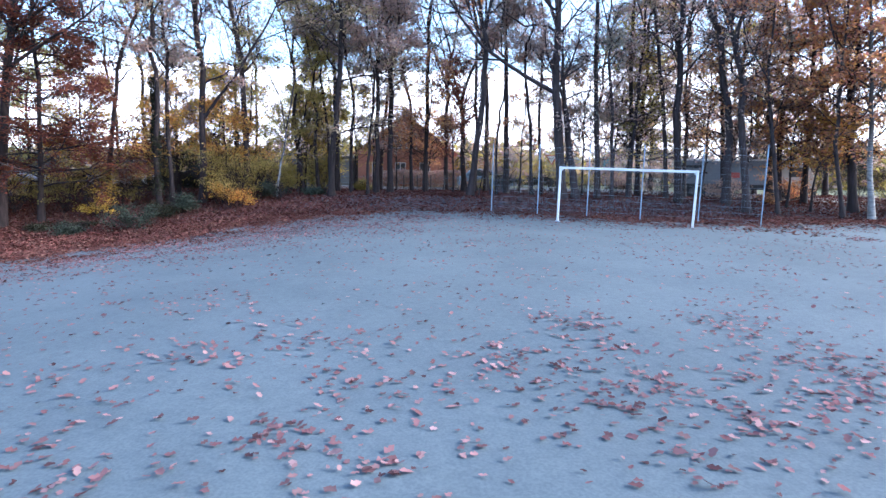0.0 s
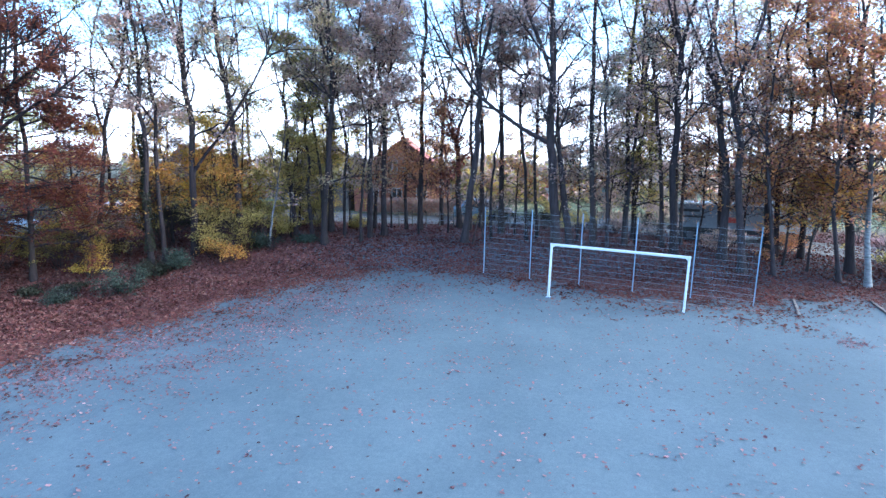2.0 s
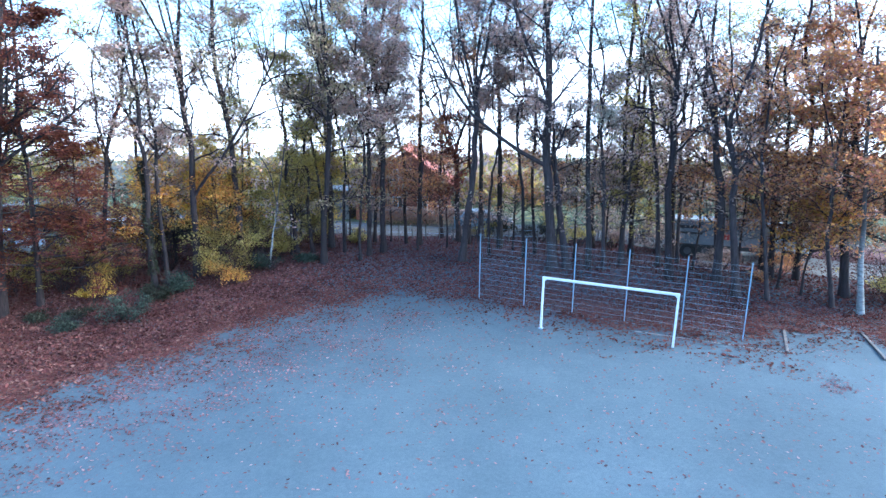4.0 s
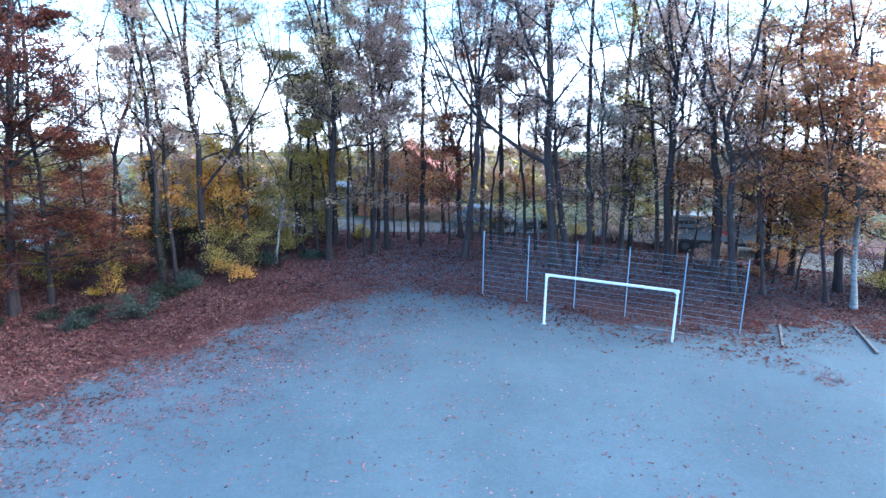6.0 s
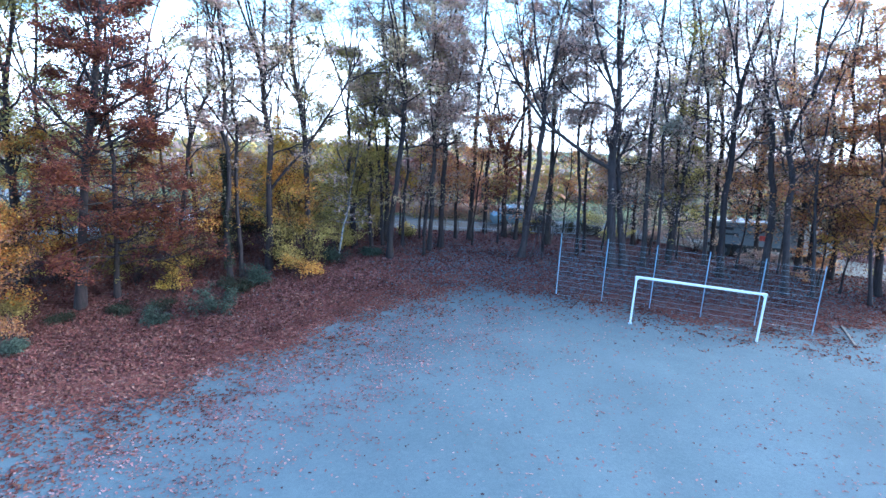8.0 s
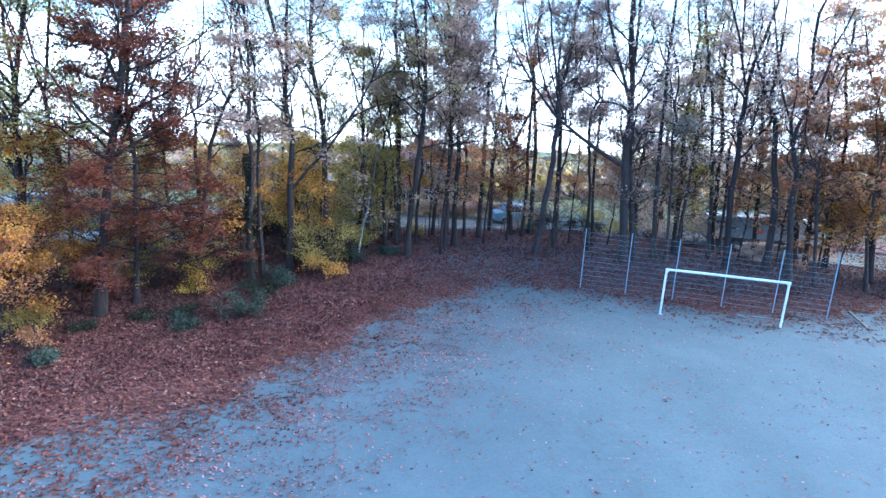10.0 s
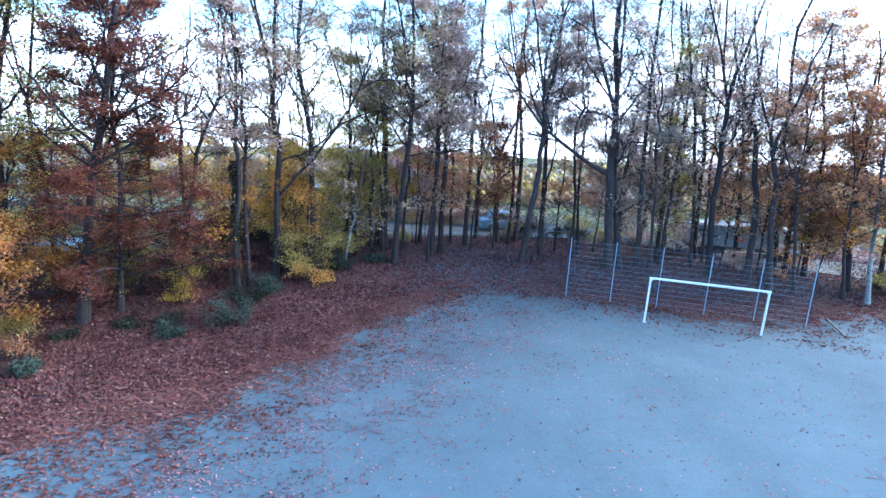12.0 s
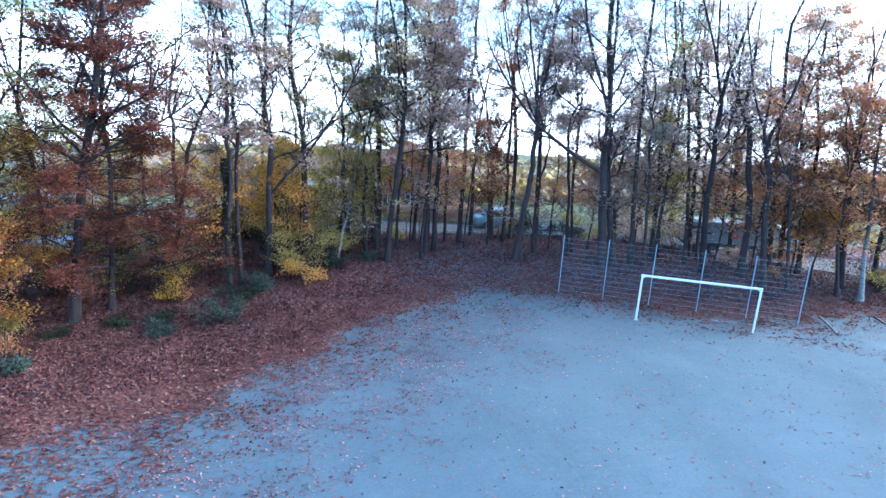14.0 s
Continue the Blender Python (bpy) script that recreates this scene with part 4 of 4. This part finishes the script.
# ---- house ----
def house():
    ob = thing("house", pose(-5.4, 44.9, 0.45, 0, 0, 8), "red brick house with steep red tiled roof", "house")
    w, dpt, eave, ridge = 3.7, 9.0, 2.7, 5.5
    part("wall", extruded([(-w, 0), (w, 0), (w, eave), (0, ridge - 0.25), (-w, eave)], 0, dpt), BRICK, ob)
    for s in (-1, 1):
        roof = part("roof", extruded([(0, ridge), (s * (w + 0.35), eave - 0.22), (s * (w + 0.35), eave - 0.08), (0, ridge + 0.16)], -0.1, dpt + 0.35), TILES, ob)
        n = 11
        for k in range(n):
            f = (k + 0.5) / n
            x, z = s * (w + 0.35) * f, ridge + 0.16 + (eave - 0.08 - ridge - 0.16) * f
            part("tile_course", boxed((x - 0.02, -0.11, z - 0.01), (x + 0.02, dpt + 0.36, z + 0.035), 0.008), TILES, roof)
    part("ridge_tile", rod(bmesh.new(), (0, -0.12, ridge + 0.16), (0, dpt + 0.36, ridge + 0.16), 0.12, 8), TILES, ob)
    for x, z in ((-0.75, 3.0), (0.45, 3.0), (-2.2, 0.9), (-0.4, 0.9), (1.5, 0.9)):
        win = part("window", boxed((x - 0.42, -0.06, z), (x + 0.42, 0.02, z + 1.0), 0.01), WHITE_PAINT, ob, "white window frame")
        for s in (-1, 1):
            part("pane", boxed((x + s * 0.2 - 0.16, -0.075, z + 0.06), (x + s * 0.2 + 0.16, -0.062, z + 0.94)), GLASS, win)
        part("sill", boxed((x - 0.5, -0.14, z - 0.07), (x + 0.5, 0.0, z - 0.005), 0.01), CONCRETE, win)
    return ob


house()


def hedge(x0, x1, y, tall, seed, mat, label):
    rng = np.random.default_rng(seed)
    n = int((x1 - x0) * 750)
    P = np.stack([rng.uniform(x0, x1, n), rng.normal(y, 0.35, n), rng.uniform(0, 1, n) ** 0.6 * tall + 0.45], -1)
    P[:, 2] += 0.12 * lumps(P[:, 0], P[:, 1], 2.2)
    tagged(new("hedge", leaf_mesh("hedge", P, 0.16, rng, mat, 0.9)), label, "hedge", kind="stuff")


hedge(-18, -8.6, 37.4, 1.5, 301, OLIVE, "clipped olive hedge along the road")
hedge(-31, -13, 35.2, 1.0, 303, IVY, "dark evergreen hedge behind the undergrowth")
hedge(-7.5, 0.2, 42.9, 1.3, 302, BROWN, "brown autumn hedge in front of house")


# ---- vehicles ----
def wheel(parent, x, y, z, r, wide):
    tyre = part("wheel", rod(bmesh.new(), (x, y - wide / 2, z), (x, y + wide / 2, z), r, 18), TYRE, parent)
    part("rim", rod(bmesh.new(), (x, y - wide / 2 - 0.012, z), (x, y + wide / 2 + 0.012, z), r * 0.5, 14), RIM, tyre)


def truck():
    a, b = Vector((12.6, 36.6, 0)), Vector((19.6, 35.0, 0))
    turn = math.degrees(math.atan2(b.y - a.y, b.x - a.x))
    ob = thing("lorry", pose(a.x, a.y, 0.45, 0, 0, turn), "grey box lorry with white cab parked on road", "lorry")
    part("chassis", boxed((0.1, -0.85, 0.55), (6.9, 0.85, 0.78), 0.02), BLACK_PAINT, ob)
    cargo = part("cargo_box", boxed((0, -1.1, 0.8), (4.9, 1.1, 2.15), 0.03), TARP, ob, "grey cargo box with pale top rail")
    part("top_rail", boxed((0.0, -1.13, 2.16), (4.9, -1.05, 2.25), 0.01), WHITE_PAINT, cargo)
    part("bottom_rail", boxed((0.0, -1.13, 0.74), (4.9, -1.105, 0.84), 0.01), BLACK_PAINT, cargo)
    part("emblem", boxed((2.75, -1.118, 1.2), (3.35, -1.106, 1.5), 0.004), RED_PAINT, cargo, "red bar-shaped emblem")
    part("lettering", boxed((0.3, -1.116, 1.72), (1.4, -1.106, 1.88), 0.003), BLACK_PAINT, cargo, "dark line of lettering")
    part("lettering", boxed((0.5, -1.116, 1.4), (1.7, -1.106, 1.52), 0.003), BLACK_PAINT, cargo, "dark line of lettering")
    cab = part("cab", extruded([(5.05, 0.5), (6.95, 0.5), (7.0, 1.3), (6.65, 1.95), (6.4, 2.05), (5.05, 2.05)], -1.0, 1.0, 0.04), RENDERED, ob, "white driver's cab")
    part("side_window", boxed((5.75, -1.018, 1.3), (6.45, -1.004, 1.82), 0.01), GLASS, cab)
    part("wind_deflector", extruded([(5.1, 2.07), (6.1, 2.07), (5.15, 2.45)], -0.85, 0.85, 0.03), RENDERED, cab)
    part("bumper", boxed((6.6, -1.05, 0.42), (7.08, 1.05, 0.72), 0.04), BLACK_PAINT, ob)
    for x in (1.0, 1.9, 6.0):
        for y in (-0.95, 0.95):
            wheel(ob, x, y, 0.42, 0.42, 0.26)
    return ob


truck()


def car(x, y, turn, paint, label, z=0.5):
    ob = thing("car", pose(x, y, z, 0, 0, turn), label, "car", "parked cars")
    part("body", extruded([(-2.05, 0.3), (2.05, 0.3), (2.1, 0.6), (1.95, 0.82), (0.9, 0.92), (-1.7, 0.95), (-2.05, 0.85)], -0.85, 0.85, 0.06), paint, ob)
    cabin = part("cabin", extruded([(-1.6, 0.9), (0.95, 0.9), (0.25, 1.4), (-0.1, 1.46), (-1.1, 1.44)], -0.74, 0.74, 0.05), paint, ob)
    for s in (-1, 1):
        part("side_window", extruded([(-1.35, 0.97), (0.7, 0.97), (0.18, 1.34), (-1.0, 1.36)], s * 0.745, s * 0.757), GLASS, cabin)
        part("headlight", boxed((2.0, s * 0.62 - 0.16, 0.6), (2.11, s * 0.62 + 0.16, 0.74), 0.02), WHITE_PAINT, ob)
    part("windscreen", extruded([(0.93, 0.95), (0.34, 1.39), (0.31, 1.35), (0.9, 0.93)], -0.66, 0.66), GLASS, cabin)
    for wx in (-1.25, 1.3):
        for wy in (-0.78, 0.78):
            wheel(ob, wx, wy, 0.31, 0.31, 0.2)


car(-25.5, 29.6, 8, CAR_SILVER, "silver car parked behind yellow trees")
car(-21.5, 34.5, 4, CAR_WHITE, "white car parked behind beech foliage")
car(-17.0, 36.8, -4, CAR_DARK, "dark car parked behind undergrowth")
car(1.1, 41.6, 8, CAR_BLUE, "pale blue car standing on the road")


def shed(x, y, w, d, tall, turn, label):
    ob = thing("shed", pose(x, y, 0.45, 0, 0, turn), label, "shed")
    part("wall", boxed((-w / 2, -d / 2, 0), (w / 2, d / 2, tall), 0.02), CONCRETE, ob)
    part("roof", extruded([(-w / 2 - 0.2, tall - 0.05), (w / 2 + 0.2, tall + 0.25), (w / 2 + 0.2, tall + 0.37), (-w / 2 - 0.2, tall + 0.07)], -d / 2 - 0.2, d / 2 + 0.2), CONCRETE, ob)
    part("door", boxed((-0.45, -d / 2 - 0.03, 0), (0.45, -d / 2 - 0.004, 1.9), 0.01), WOOD, ob)


shed(-28.5, 36.0, 5, 3, 2.0, 5, "low grey garden shed with flat roof")
shed(-12.0, 46.5, 5, 4, 2.0, -3, "low grey outbuilding with flat roof")


# ---- road signs ----
def signs():
    ob = thing("give_way_sign", pose(5.6, 41.2, 0.5), "white triangular give-way sign on pole beside road", "road sign")
    part("pole", rod(bmesh.new(), (0, 0, -0.1), (0, 0, 2.3), 0.03), ZINC, ob)
    sign = part("plate", extruded([(-0.42, 2.45), (0.42, 2.45), (0, 1.75)], -0.05, -0.035), RED_PAINT, ob)
    part("field", extruded([(-0.31, 2.39), (0.31, 2.39), (0, 1.87)], -0.058, -0.051), WHITE_PAINT, sign)
    ob = thing("street_sign", pose(9.4, 42.0, 0.5), "small turquoise sign on pole beside road", "road sign")
    part("pole", rod(bmesh.new(), (0, 0, -0.1), (0, 0, 2.4), 0.03), ZINC, ob)
    part("plate", boxed((-0.22, -0.05, 1.7), (0.22, -0.035, 2.4), 0.005), BLUE_PAINT, ob)


signs()


# ---- distance ----
def far_woods():
    rng = np.random.default_rng(9)
    n = 20000
    x, y = rng.uniform(-75, 75, n), rng.uniform(52, 72, n)
    top = 2.9 + 1.3 * lumps(x, y, 0.35, 2.0) + 0.8 * lumps(x, y, 1.1, 5.0)
    z = 0.4 + rng.uniform(0, 1, n) ** 0.7 * np.maximum(top, 1.0)
    third = rng.integers(0, 3, n)
    for k, (mat, label) in enumerate(((OLIVE, "distant olive-green trees beyond the road"), (BROWN, "distant brown trees beyond the road"), (NEEDLE, "distant grey-green trees beyond the road"))):
        sel = (lumps(x, y, 0.22, k * 2.1) + 0.3 * (third == k)) > (0.1 if k else -0.2)
        P = np.stack([x, y, z], -1)[sel]
        tagged(new("far_trees", leaf_mesh("far_trees", P, 0.9, rng, mat, 0.9)), label, "trees", kind="stuff")


far_woods()


def backdrop():
    """Bright hazy sky low down behind everything, so far off that it does not shift."""
    m, n, l, p = nodes("hazy_sky")
    em = n.new("ShaderNodeEmission")
    geo = n.new("ShaderNodeNewGeometry")
    sep = n.new("ShaderNodeSeparateXYZ")
    l.new(geo.outputs["Position"], sep.inputs["Vector"])
    mr = n.new("ShaderNodeMapRange")
    mr.inputs["From Max"].default_value = 26.0
    l.new(sep.outputs["Z"], mr.inputs["Value"])
    l.new(ramp(n, l, mr.outputs["Result"], [(0.0, (0.62, 0.57, 0.53)), (1.0, (0.60, 0.64, 0.70))]), em.inputs["Color"])
    em.inputs["Strength"].default_value = 1.4
    l.new(em.outputs[0], n["Material Output"].inputs["Surface"])
    n.remove(p)
    a = np.radians(np.linspace(-75, 75, 61))
    V, F = [], []
    for k, t in enumerate(a):
        for z in (-2.0, 22.0):
            V.append((130 * np.sin(t), 130 * np.cos(t) - 5, z))
    i = np.arange(60)[:, None] * 2
    tagged(new("backdrop", mesh_np("backdrop", V, i + [0, 1, 3, 2], m)), "pale hazy sky low over the horizon", "sky", kind="structure")


backdrop()


def deep_wood():
    """The wood beyond the road."""
    rng = np.random.default_rng(77)
    kinds = []
    for k, mat in enumerate((BROWN, OLIVE, BROWN)):
        kinds.append(tree("woodland_tree", "autumn tree in the wood beyond the road", 13.0 + 5 * k, 44.5 - 2 * k, -0.02, 0.15, 12 + 1.5 * k, 400 + k, BARK_DARK, mat,
                          first=1.5, limbs=28, reach=3.0, rise=0.5, kids=(6, 3), leaves=4.0, spread=0.35, size=0.18, crook=0.15, clump=0.6, narrow=0.3))
    for k in range(3):
        x = 11.5 + 4.1 * k + rng.uniform(-0.5, 0.5)
        y = float(np.interp(x, [8, 14, 20, 26, 32], [47.5, 43.5, 40.2, 38.6, 37.0])) + rng.uniform(0, 4)
        copy_thing(kinds[int(rng.integers(0, 3))], pose(x, y, 0.45, 0, 0, rng.uniform(0, 360)))


deep_wood()
